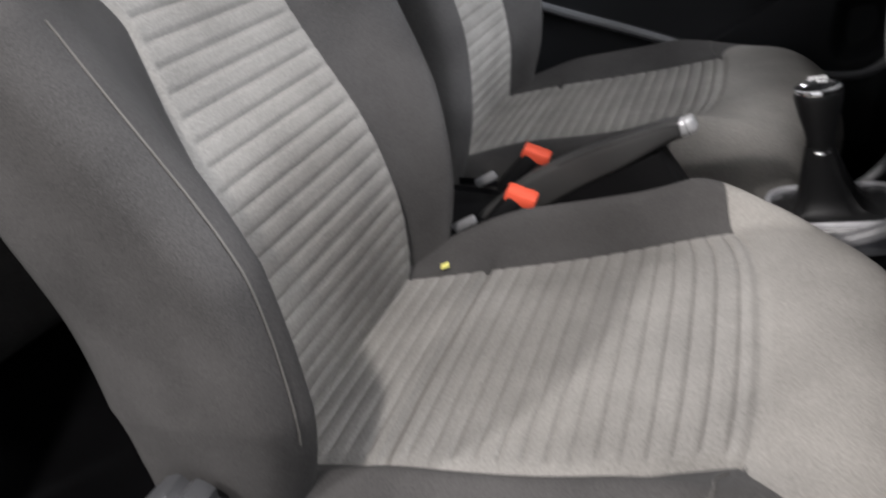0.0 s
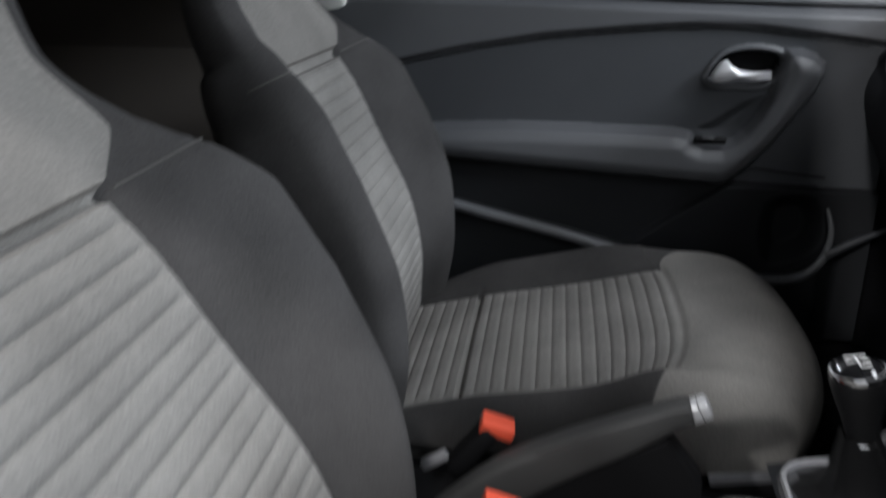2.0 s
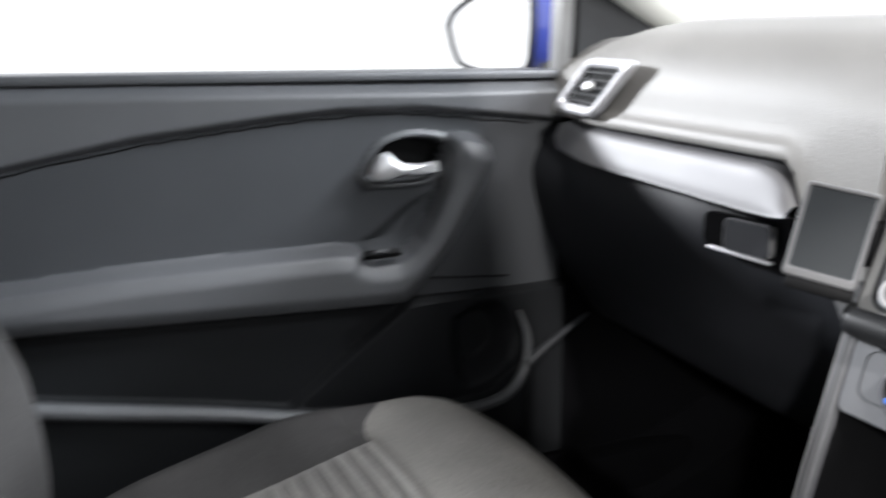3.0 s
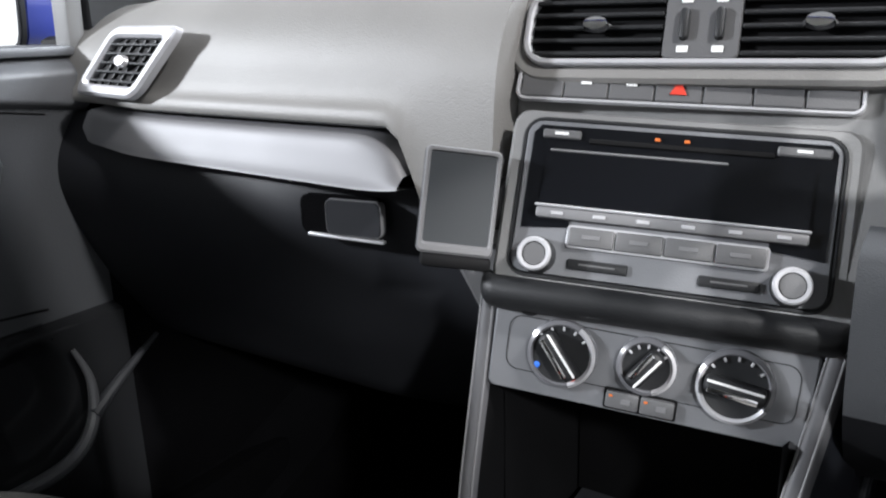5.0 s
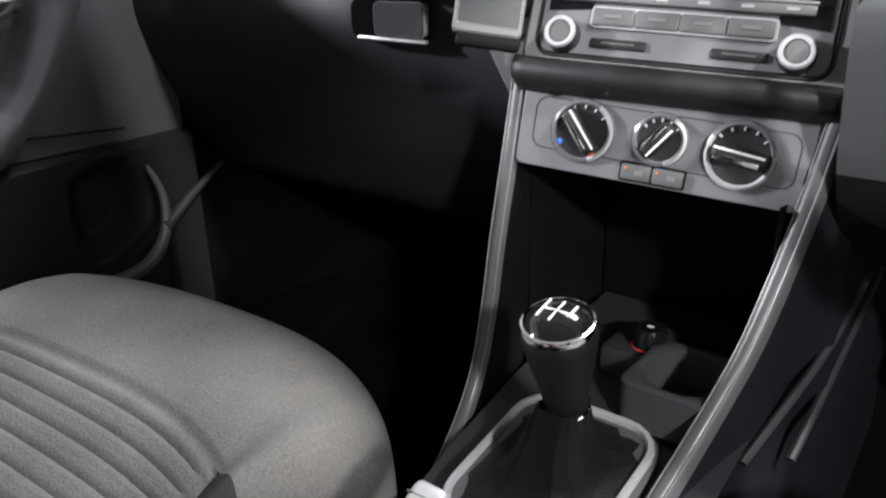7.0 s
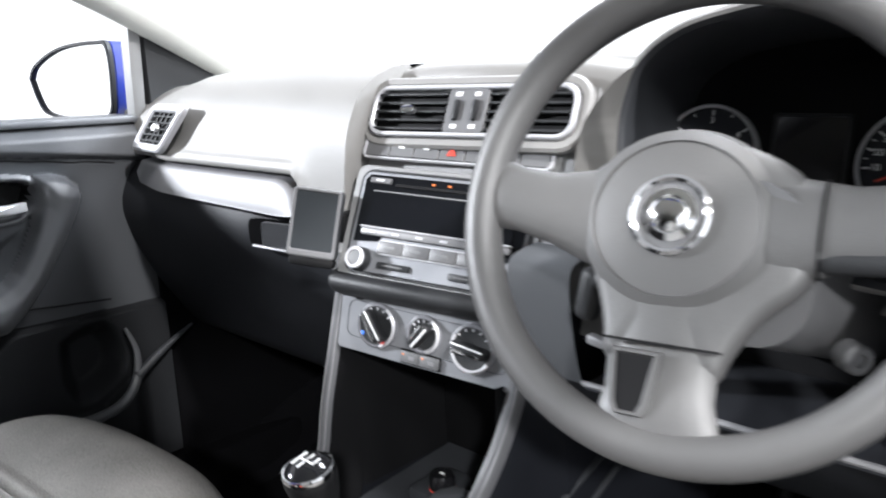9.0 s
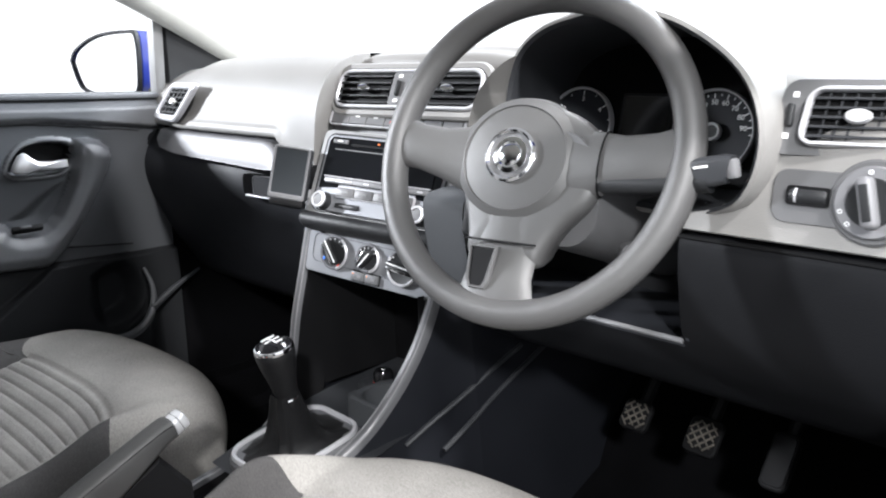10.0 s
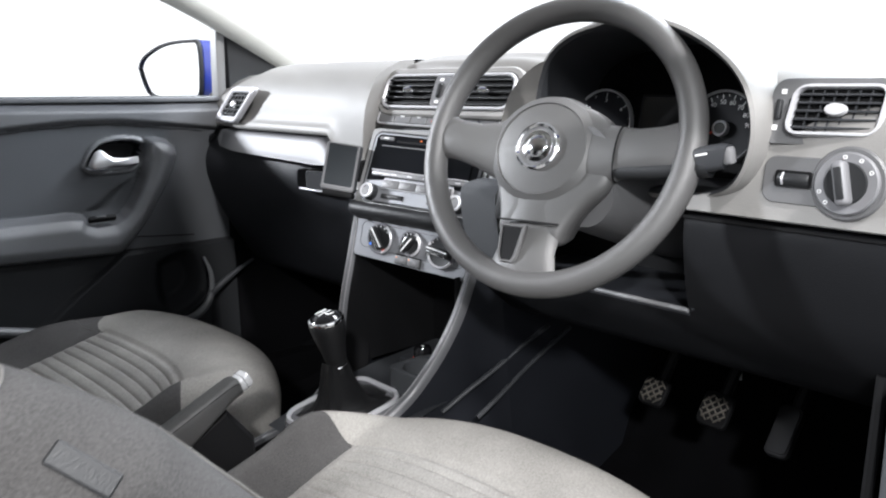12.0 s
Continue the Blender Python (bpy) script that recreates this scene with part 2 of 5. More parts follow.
def sheet(rows, closed=False, cap=False, bm=None):
    """A surface through rows of points."""
    bm = bm or bmesh.new()
    vs = [[bm.verts.new(p) for p in row] for row in rows]
    n = len(vs[0])
    for a, b in zip(vs, vs[1:]):
        for i in range(n if closed else n - 1):
            bm.faces.new((a[i], a[(i + 1) % n], b[(i + 1) % n], b[i]))
    if cap:
        bm.faces.new(vs[0][::-1])
        bm.faces.new(vs[-1])
    return bm


def split_sheet(rows, kind_of):
    """The faces of a surface through rows of points, as one bmesh for each kind that kind_of(i, j) names."""
    kinds = {}
    for i in range(len(rows) - 1):
        for j in range(len(rows[0]) - 1):
            kinds.setdefault(kind_of(i, j), []).append((i, j))
    out = {}
    for kind, cells in kinds.items():
        bm = bmesh.new()
        made = {}
        for i, j in cells:
            vs = []
            for a, b in ((i, j), (i, j + 1), (i + 1, j + 1), (i + 1, j)):
                if (a, b) not in made:
                    made[a, b] = bm.verts.new(rows[a][b])
                vs.append(made[a, b])
            bm.faces.new(vs)
        out[kind] = bm
    return out


def interp(x, xs, ys):
    return float(np.interp(x, xs, ys))


def smooth01(x):
    x = min(max(x, 0.0), 1.0)
    return x * x * (3 - 2 * x)


def plane_pose(x, y, z, yaw=0.0, lean=0.0):
    """Local x to the right, y up, z towards the rear of the car; lean tips the top forwards."""
    return Matrix.Translation((x, y, z)) @ Euler((0, 0, radians(yaw))).to_matrix().to_4x4() @ Euler((radians(90 - lean), 0, 0)).to_matrix().to_4x4()


def text_mesh(words, size, m, lift=0.0003):
    """Flat letters, centred, standing on the local plane of m."""
    font = bpy.data.curves.new("letters", "FONT")
    font.body, font.size, font.align_x, font.align_y, font.extrude = words, size, "CENTER", "CENTER", lift
    holder = bpy.data.objects.new("letters", font)
    me = bpy.data.meshes.new_from_object(holder)
    bm = bmesh.new()
    bm.from_mesh(me)
    bm.transform(m)
    bpy.data.objects.remove(holder)
    bpy.data.meshes.remove(me)
    bpy.data.curves.remove(font)
    return bm

# ---- setting: ground, car floor, shell ----
part("ground", rbox((30, 30, 0.1), Matrix.Translation((0, 0, -0.05)), 0), M_FLOOR)
tagged(bpy.data.objects["ground"], "pale smooth floor of the photo booth", "ground", kind="structure")

floor = thing("floor", "black carpeted car floor with a raised centre tunnel", "car floor", (0, 0, 0.28), kind="structure")
rows = []
for y, z in ((-1.7, 0.30), (-0.6, 0.30), (0.45, 0.30), (0.62, 0.36), (0.85, 0.60), (0.95, 0.75)):
    row = []
    for x, dz in ((-0.74, 0.12), (-0.70, 0.10), (-0.66, 0.0), (-0.14, 0.0), (-0.115, 0.12), (-0.09, 0.19), (0.09, 0.19), (0.115, 0.12), (0.14, 0.0), (0.66, 0.0), (0.70, 0.10), (0.74, 0.12)):
        row.append(Vector((x, y, z + dz)))
    rows.append(row)
part("carpet", sheet(rows), M_CARPET_SHADE, floor)
part("underbody", rbox((1.46, 2.6, 0.04), Matrix.Translation((0, -0.4, 0.25)), 0.01), M_BLACK, floor)

shell = thing("car_shell", "blue hatchback body shell with pale headlining and pillars", "car body", (0, 0, 0.3), kind="structure")
roof = sheet([[Vector((x, y, z - 0.10 * (abs(x) / 0.6) ** 2)) for x in np.linspace(-0.6, 0.6, 13)] for y, z in ((0.02, 1.40), (-0.3, 1.45), (-0.9, 1.46), (-1.5, 1.40), (-1.75, 1.34))])
part("headliner", roof, M_CREAM, shell)
outer = sheet([[Vector((x, y, z - 0.10 * (abs(x) / 0.6) ** 2)) for x in np.linspace(-0.64, 0.64, 13)] for y, z in ((0.05, 1.43), (-0.3, 1.48), (-0.9, 1.49), (-1.5, 1.43), (-1.8, 1.36))])
part("roof", outer, M_BLUE, shell)
for s in (-1, 1):
    line = spline([((0.74 if s < 0 else 0.84) * s, 0.638 if s < 0 else 0.62, 1.00), ((0.70 if s < 0 else 0.755) * s, 0.418 if s < 0 else 0.40, 1.125), (s * 0.665, 0.163 if s < 0 else 0.15, 1.245), (s * 0.63, -0.1, 1.325), (s * 0.60, -0.5, 1.36), (s * 0.59, -1.0, 1.36), (s * 0.60, -1.7, 1.30)], 6)
    part("pillar_trim", tube(line, 0.042 if s < 0 else 0.036, 12, flat=1.1), M_CREAM, shell)
    part("roof_rail", tube([p + Vector((s * 0.045, 0.0, 0.02)) for p in line], 0.03, 10), M_BLUE, shell)
    part("b_pillar", rbox((0.05, 0.16, 0.60), pose(s * 0.715, -0.80, 0.70, 8, 0, 0), 0.02), M_DARK, shell)
    part("upper_pillar", rbox((0.05, 0.13, 0.38), pose(s * 0.665, -0.73, 1.17, 8, -s * 12, 0), 0.02), M_CREAM, shell, "pale upper pillar trim")
    # added blank over the rear side window, keeps light out of the back
    part("rear_window_blank", rbox((0.03, 0.98, 0.46), pose(s * 0.66, -1.29, 1.14, 0, -s * 10, 0), 0.012), M_SEATBACKBROWN, shell, "dark panel added to close the rear side window")
    part("quarter_panel", rbox((0.05, 0.95, 0.75), pose(s * 0.71, -1.35, 0.62), 0.02), M_SEATBACKBROWN, shell)
    # sill and footwell sides share the carpet black to stay in shade
    part("sill", rbox((0.12, 1.5, 0.14), pose(s * 0.73, -0.2, 0.33), 0.03), M_CARPET_SHADE, shell)
    part("footwell_side", rbox((0.04, 0.75, 0.78), pose(s * 0.724, 0.662, 0.62), 0.01), M_CARPET_SHADE, shell)
part("door_jamb", rbox((0.03, 0.05, 0.46), pose(0.724, 0.262, 0.53), 0.006), M_DOORC, shell, "grey door jamb on the driver's side")
part("door_seal", tube([(0.695, 0.262, 0.76), (0.693, 0.255, 0.6), (0.693, 0.250, 0.40)], 0.006, 8), M_BLACK, shell)
part("kick_panel", rbox((0.11, 0.02, 0.22), pose(0.47, 0.86, 0.47, 30, 0, 0), 0.006), M_WALL, shell)
# rod added in place of a thin bright streak above the pedals
part("bright_streak", tube([(0.320, 0.700, 0.530), (0.321, 0.703, 0.62), (0.322, 0.705, 0.72)], 0.0022, 8), M_SILVER, shell, "thin bright upright streak, added as a rod")
part("tailgate", rbox((1.3, 0.06, 1.06), pose(0, -1.78, 0.83), 0.02), M_DARK, shell)
part("bulkhead", rbox((1.42, 0.05, 0.75), pose(0, 0.97, 0.65), 0.01), M_BLACK, shell)

mat = thing("floor_mat", "black rubber floor mat in the driver's footwell", "floor mat", (0.38, 0.42, 0.302))
part("mat_sheet", prism(rounded(0.36, 0.50, 0.05), 0.008, Matrix.Translation((0.375, 0.38, 0.304)), 0.002), M_BLACK, mat)
part("mat_edge", tube([(0.375 + x, 0.38 + y, 0.313) for x, y in rounded(0.35, 0.49, 0.05)], 0.003, 6, closed=True), M_CUP, mat, "raised mat border")

rear = thing("rear_bench", "dark fabric rear bench seat behind the front seats", "car seat", (0, -1.3, 0.3))
part("bench_cushion", rbox((1.22, 0.5, 0.2), pose(0, -1.18, 0.42, 6), 0.05, 4), M_BOLSTER, rear)
part("bench_backrest", rbox((1.22, 0.14, 0.62), pose(0, -1.48, 0.74, -16), 0.05, 4), M_BOLSTER, rear)

# ---- front seats ----


def make_seat(cx, dy, dz, side, label, yaw, upright, hug, shift=0.0, inner=0.0, low=0.066, bulge=1.0, nose=0.0, swell=0.010):
    """A sports seat with one-piece headrest; side +1: its outer flank faces +x; upright leans the backrest forward."""
    seat = thing("front_seat", label, "car seat", (cx, dy - 0.15, 0.30), group="front seats")
    turn = Matrix.Translation((cx, dy - 0.15, 0)) @ Euler((0, 0, radians(yaw))).to_matrix().to_4x4() @ Matrix.Translation((-cx, 0.15 - dy, 0))

    def piece(name, bm, mat, label="", angle=60):
        bm.transform(turn)
        return part(name, bm, mat, seat, label, angle=angle)

    ys = [-0.43, -0.37, -0.26, -0.10, 0.035, 0.10, 0.148, 0.184, 0.203, 0.206, 0.188, 0.150]
    ys = [y + nose * smooth01((y - 0.0) / 0.19) for y in ys]
    zs = [0.470, 0.487, 0.512, 0.547, 0.581, 0.590, 0.586, 0.567, 0.536, 0.495, 0.44, 0.38]
    pts = spline([(0, a, b) for a, b in zip(ys, zs)], 10)
    length = [0.0]
    for p, q in zip(pts, pts[1:]):
        length.append(length[-1] + (q - p).length)
    pitch = 0.172 / 50
    count = int(length[-1] / pitch)
    rows, where = [], []
    cross = [-1 + 2 * k / 74 for k in range(75)]
    for i in range(count + 1):
        s0 = i * pitch
        row = []
        for c in cross:
            a = abs(c)
            # the seams of the bolsters sweep forwards towards the flanks
            s = s0 + (0.095 if c * side > 0 else 0.012) * smooth01((a - 0.62) / 0.3) * math.sin(math.pi * min(s0 / length[-1], 1)) ** 2
            y = interp(s, length, [p.y for p in pts])
            z = interp(s, length, [p.z for p in pts])
            front = smooth01((s - 0.48) / 0.26)
            w = 0.252 - 0.02 * smooth01((0.12 - s) / 0.12) - 0.02 * front**2 + 0.010 * smooth01((s - 0.12) / 0.2)
            ins = interp(s, [0, 0.15, 0.48, 0.7], [0.172, 0.165, 0.142, 0.130]) + (inner * (0.3 + 0.7 * smooth01((s - 0.1) / 0.3)) if c * side < 0 else bulge * 0.042 * smooth01((s - 0.06) / 0.36))
            bolster = (0.038 if c * side > 0 else low) * smooth01((s + 0.02) / 0.24) * (1 - smooth01((s - (0.36 if c * side > 0 else 0.42)) / 0.2))
            ridge = ins + 0.55 * (w - ins)
            if a < 0.60:
                dx, up = a / 0.60 * ins, 0.0
            elif a < 0.78:
                k = (a - 0.60) / 0.18
                dx, up = ins + k * (ridge - ins), bolster * smooth01(k)
            elif a < 0.92:
                k = (a - 0.78) / 0.14 * math.pi / 2
                dx, up = ridge + (w - ridge) * math.sin(k), bolster - (0.055 + bolster * 0.5) * (1 - math.cos(k))
            else:
                k = (a - 0.92) / 0.08
                dx, up = w - 0.006 * k, -0.055 + bolster * 0.5 - k * max(z - 0.055 - 0.40, 0.0)
            if front > 0.5:
                up *= 1 - 0.6 * (front - 0.5)
            crown = (0.010 + (swell - 0.010) * smooth01((s - 0.25) / 0.2)) * (1 - (dx / 0.25) ** 2) * smooth01(s / 0.2)
            rib = 0.0
            if a < 0.585 and 0.04 < s < 0.474:
                ph = (s - 0.172) / (6 * pitch)
                rib = -0.0031 * (1 - abs(math.sin(math.pi * ph))) ** 4 * smooth01((0.585 - a) / 0.03)
            if abs(s - 0.172) < 0.005 or abs(s - 0.478) < 0.004:
                rib -= (0.006 if s < 0.3 else 0.003) * smooth01((0.66 - a) / 0.08)
            if abs(a - 0.60) < 0.014 and s < 0.478:
                rib -= 0.005
            back = (0.040 if c * side > 0 else 0.078) * (dx / 0.25) ** 3.2 * smooth01((s - 0.32) / 0.24)
            row.append(Vector((cx + shift + math.copysign(dx, c), y + dy - back, z + dz + up + crown + rib)))
        rows.append(row)
        where.append(s0)

    def kind(i, j):
        a, s = abs(cross[j] + cross[j + 1]) / 2, where[i]
        if a < 0.60 and s < 0.478:
            return "cushion_insert"
        if s >= 0.478:
            return "cushion_front"
        # inner flank is coloured black for the shade between seat and tunnel
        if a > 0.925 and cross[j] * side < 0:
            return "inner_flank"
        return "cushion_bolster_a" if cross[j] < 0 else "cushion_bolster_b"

    look_of = {"cushion_insert": M_INSERT, "cushion_front": M_PLAIN, "inner_flank": M_SHADED_MATT, "cushion_bolster_a": M_BOLSTER, "cushion_bolster_b": M_BOLSTER}
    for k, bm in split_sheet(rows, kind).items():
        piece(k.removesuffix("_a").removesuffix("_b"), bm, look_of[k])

    # curved thread along the outer flank of the cushion
    line = []
    for s in np.linspace(0.05, 0.465, 48):
        a = interp(s, [0.05, 0.13, 0.2, 0.27, 0.33, 0.38, 0.42, 0.465], [0.85, 0.885, 0.90, 0.90, 0.885, 0.84, 0.76, 0.64])
        fi, fj = s / where[1], (side * a + 1) * (len(cross) - 1) / 2
        ii, jj = int(fi), int(fj)
        p = rows[ii][jj].lerp(rows[ii][jj + 1], fj - jj).lerp(rows[ii + 1][jj].lerp(rows[ii + 1][jj + 1], fj - jj), fi - ii)
        line.append(p + Vector((side * 0.0006, 0, 0.0006)))
    piece("seam", tube(line, 0.0007, 6), M_THREAD, "pale stitched seam")

    # backrest and headrest, from the seat's foot to the crown
    zb = [0.46, 0.52, 0.60, 0.70, 0.80, 0.88, 0.93, 0.965, 1.02, 1.08, 1.13, 1.16]
    yb = [-0.372, -0.370, -0.388, -0.428, -0.478, -0.517, -0.540, -0.546, -0.552, -0.562, -0.582, -0.61]
    yb = [y + 0.03 * smooth01((z - 0.5) / 0.2) * (1 if z < 1.0 else 0.6) for y, z in zip(yb, zb)]
    yb = [y - interp(z, [0.90, 0.965, 1.02, 1.16], [0.0, 0.018, 0.033, 0.040]) for y, z in zip(yb, zb)]
    yb = [y + upright * max(z - 0.5, 0) for y, z in zip(yb, zb)]
    wb = [0.242, 0.252, 0.264, 0.268, 0.271 + 0.003 * bulge, 0.266 + 0.009 * bulge, 0.234 + 0.012 * bulge, 0.200 + 0.008 * bulge, 0.176, 0.164, 0.154, 0.122]
    bb = [0.030, 0.042, 0.052, 0.062, 0.066, 0.056, 0.034, 0.016, 0.008, 0.008, 0.004, 0.0]
    bo = [0.050, 0.066, 0.088, 0.094, 0.074, 0.050, 0.024, 0.008, 0.004, 0.008, 0.004, 0.0]
    bb, bo = [b * hug for b in bb], [(b + bulge * (q - b)) * hug for b, q in zip(bb, bo)]
    ib = [0.200, 0.198, 0.186, 0.166, 0.148, 0.132, 0.119, 0.166, 0.146, 0.132, 0.124, 0.096]
    pts = spline([(0, a, b) for a, b in zip(yb, zb)], 8)
    length = [0.0]
    for p, q in zip(pts, pts[1:]):
        length.append(length[-1] + (q - p).length)
    knots = [length[8 * k] for k in range(len(zb))]
    count = int(length[-1] / 0.00375)
    rows, where = [], []
    cross = [-1 + 2 * k / 84 for k in range(85)]
    top = knots[6]
    for i in range(count + 1):
        s = i * 0.00375
        y, z = interp(s, length, [p.y for p in pts]), interp(s, length, [p.z for p in pts])
        e = 0.004
        t = Vector((0, interp(s + e, length, [p.y for p in pts]) - interp(s - e, length, [p.y for p in pts]), interp(s + e, length, [p.z for p in pts]) - interp(s - e, length, [p.z for p in pts]))).normalized()
        n = Vector((0, t.z, -t.y))
        w = interp(s, knots, wb)
        deep = interp(z, [0.46, 0.6, 0.9, 1.0, 1.16], [0.092, 0.098, 0.08, 0.075, 0.05])
        row = []
        for c in cross:
            a = abs(c)
            b = interp(s, knots, bo if c * side > 0 else bb)
            ins = interp(s, knots, ib) - (bulge * 0.034 * smooth01((z - 0.66) / 0.1) * (1 - smooth01((z - 0.86) / 0.07)) if c * side > 0 else 0.0)
            rib = 0.0
            if a < 0.5:
                dx, out = a / 0.5 * ins, 0.0
                if s < top and a < 0.485:
                    ph = (s - 0.03) / 0.0225
                    rib = -0.0036 * (1 - abs(math.sin(math.pi * ph))) ** 3.5 * smooth01((0.485 - a) / 0.03)
            elif a < 0.72:
                k = (a - 0.5) / 0.22
                dx, out = ins + k * (w - 0.034 - ins), b * smooth01(k) ** 0.9
            elif a < 0.84:
                k = (a - 0.72) / 0.12 * math.pi / 2
                dx, out = w - 0.034 + 0.034 * math.sin(k), b - 0.034 * (1 - math.cos(k))
            elif a < 0.95:
                k = (a - 0.84) / 0.11
                dx, out = w - 0.012 * k * k, b - 0.034 - k * (deep + b - 0.034)
            else:
                k = (a - 0.95) / 0.05
                dx, out = (w - 0.012) * (1 - k), -deep - 0.02 * k
            h = smooth01((s - top) / (knots[8] - top))
            if h > 0 and a < 0.5:
                out -= 0.014 * h * (a / 0.5) ** 3
            elif h > 0 and a < 0.84:
                k = (a - 0.5) / 0.34 * math.pi / 2
                dx += h * (ins + (w - ins) * math.sin(k) - dx)
                out += h * (b - 0.034 * (1 - math.cos(k)) - 0.014 * math.cos(k) - out)
            if abs(s - top) < 0.006 and a < 0.84:
                rib -= 0.008 if a < 0.52 else 0.002
            if abs(a - 0.5) < 0.014 and s < top:
                rib -= 0.005
            row.append(Vector((cx + math.copysign(dx, c), y + dy, z + dz)) + n * (out + rib))
        rows.append(row)
        where.append(s)
    # thread across each shoulder, from the insert's corner to the flank
    ti = min(range(len(where)), key=lambda k: abs(where[k] - top))
    for sd in (-1, 1):
        line = [rows[ti][j] + Vector((0, 0.0018, 0.0012)) for j in range(len(cross)) if 0.51 < cross[j] * sd < 0.86]
        piece("seam", tube(line, 0.0008, 6), M_THREAD, "pale stitched seam")
    last = rows[-1]
    centre = sum(last, Vector()) / len(last)
    for k in (0.8, 0.55, 0.25, 0.02):
        rows.append([centre + (p - centre) * k + Vector((0, -0.012, 0.022)) * (1 - k * k) for p in last])
        where.append(length[-1] + 0.01)

    def kind_back(i, j):
        a, s = abs(cross[j] + cross[j + 1]) / 2, where[i]
        if s < top:
            return ("backrest_insert", 0) if a < 0.5 else ("backrest_bolster", 1 if cross[j] > 0 else 2)
        if a < 0.5:
            return ("headrest", 0)
        return ("shoulder", 1 if cross[j] > 0 else 2) if s < knots[8] else ("headrest_back", 1 if cross[j] > 0 else 2)

    look_of = {"backrest_insert": M_INSERT, "backrest_bolster": M_BOLSTER, "headrest": M_PLAIN, "shoulder": M_BOLSTER, "headrest_back": M_BOLSTER}
    for k, bm in split_sheet(rows, kind_back).items():
        piece(k[0], bm, look_of[k[0]])
    # pale seams: down the flanks of the backrest, along the outer cushion bolster
    line = []
    for i in range(len(where)):
        if knots[2] - 0.02 < where[i] < knots[5]:
            f = (side * interp(where[i], [knots[2], knots[3], knots[5]], [0.762, 0.748, 0.700]) + 1) * (len(cross) - 1) / 2
            line.append(rows[i][int(f)].lerp(rows[i][int(f) + 1], f - int(f)))
    piece("seam", tube([p + Vector((side * 0.0006, 0.0008, 0.0004)) for p in line[::3]], 0.0009, 6), M_THREAD, "pale stitched seam")
    o = side
    piece("seat_frame", rbox((0.40, 0.46, 0.07), pose(cx, dy - 0.12, 0.375 + dz), 0.02), M_BLACK)
    cover = [(-0.435, 0.500), (-0.39, 0.516), (-0.345, 0.514), (-0.26, 0.492), (-0.165, 0.474), (-0.155, 0.466), (-0.20, 0.455), (-0.24, 0.43), (-0.26, 0.36), (-0.40, 0.36), (-0.46, 0.43)]
    bm = prism([(a * o, b) for a, b in cover][::o], 0.016, Matrix.Translation((cx + o * 0.246, dy, dz)) @ Euler((radians(90), 0, radians(90 * o))).to_matrix().to_4x4(), 0.004)
    piece("side_cover", bm, M_COVER, "grey plastic recliner cover", angle=35)
    valance = [(-0.235, 0.35), (-0.225, 0.42), (-0.20, 0.448), (-0.15, 0.456), (0.05, 0.452), (0.13, 0.445), (0.175, 0.44), (0.17, 0.36)]
    bm = prism([(a * o, b) for a, b in valance][::-o], 0.018, Matrix.Translation((cx + o * 0.240, dy, dz)) @ Euler((radians(90), 0, radians(90 * o))).to_matrix().to_4x4(), 0.006)
    piece("valance", bm, M_COVER, "grey plastic seat valance", angle=35)
    hub = Matrix.Translation((cx + o * 0.264, dy - 0.386, dz + 0.514)) @ Euler((0, radians(90 * o), 0)).to_matrix().to_4x4()
    bm = bmesh.new()
    n = 72

    def ring(r, h, cut):
        out = []
        for k in range(n):
            g = 2 * math.pi * k / n
            rr = r - cut * max(0.0, math.cos(8 * g)) ** 1.5
            out.append(bm.verts.new(hub @ Vector((rr * math.cos(g), rr * math.sin(g), h))))
        return out

    rings = [ring(0.041, 0, 0.007), ring(0.041, 0.022, 0.007), ring(0.0395, 0.0265, 0.0065), ring(0.036, 0.029, 0.006), ring(0.0265, 0.030, 0), ring(0.0255, 0.0285, 0), ring(0.0245, 0.030, 0)]
    for p, q in zip(rings, rings[1:]):
        for k in range(n):
            bm.faces.new((p[k], p[(k + 1) % n], q[(k + 1) % n], q[k]))
    bm.faces.new(rings[-1])
    piece("recliner_wheel", bm, M_COVER, "scalloped dark grey recliner wheel", angle=35)
    return seat


driver_seat = make_seat(0.366, 0.0, 0.0, 1, "grey ribbed fabric sports seat with charcoal bolsters, driver's side", 4, 0.0, 1.0, 0.0, 0.050, 0.058, 1.0, -0.015, 0.026)
passenger_seat = make_seat(-0.339, -0.099, 0.016, -1, "grey ribbed fabric sports seat with charcoal bolsters, passenger's side", 3, 0.09, 0.95, -0.025, 0.058, 0.022, 0.0, 0.016)

# ---- passenger door ----
door = thing("door_1", "closed charcoal passenger door with pull grip and map pocket", "car door", (-0.72, -0.25, 0.4), kind="structure")


def belt(y):
    return interp(y, [-0.80, -0.665, -0.298, 0.10, 0.285], [1.030, 1.028, 1.020, 1.006, 1.002])


def curve_z(y):
    return interp(y, [-0.80, -0.553, -0.435, -0.297, -0.133, -0.05, 0.055, 0.16, 0.235, 0.285], [0.825, 0.898, 0.924, 0.947, 0.962, 0.967, 0.966, 0.953, 0.943, 0.936])


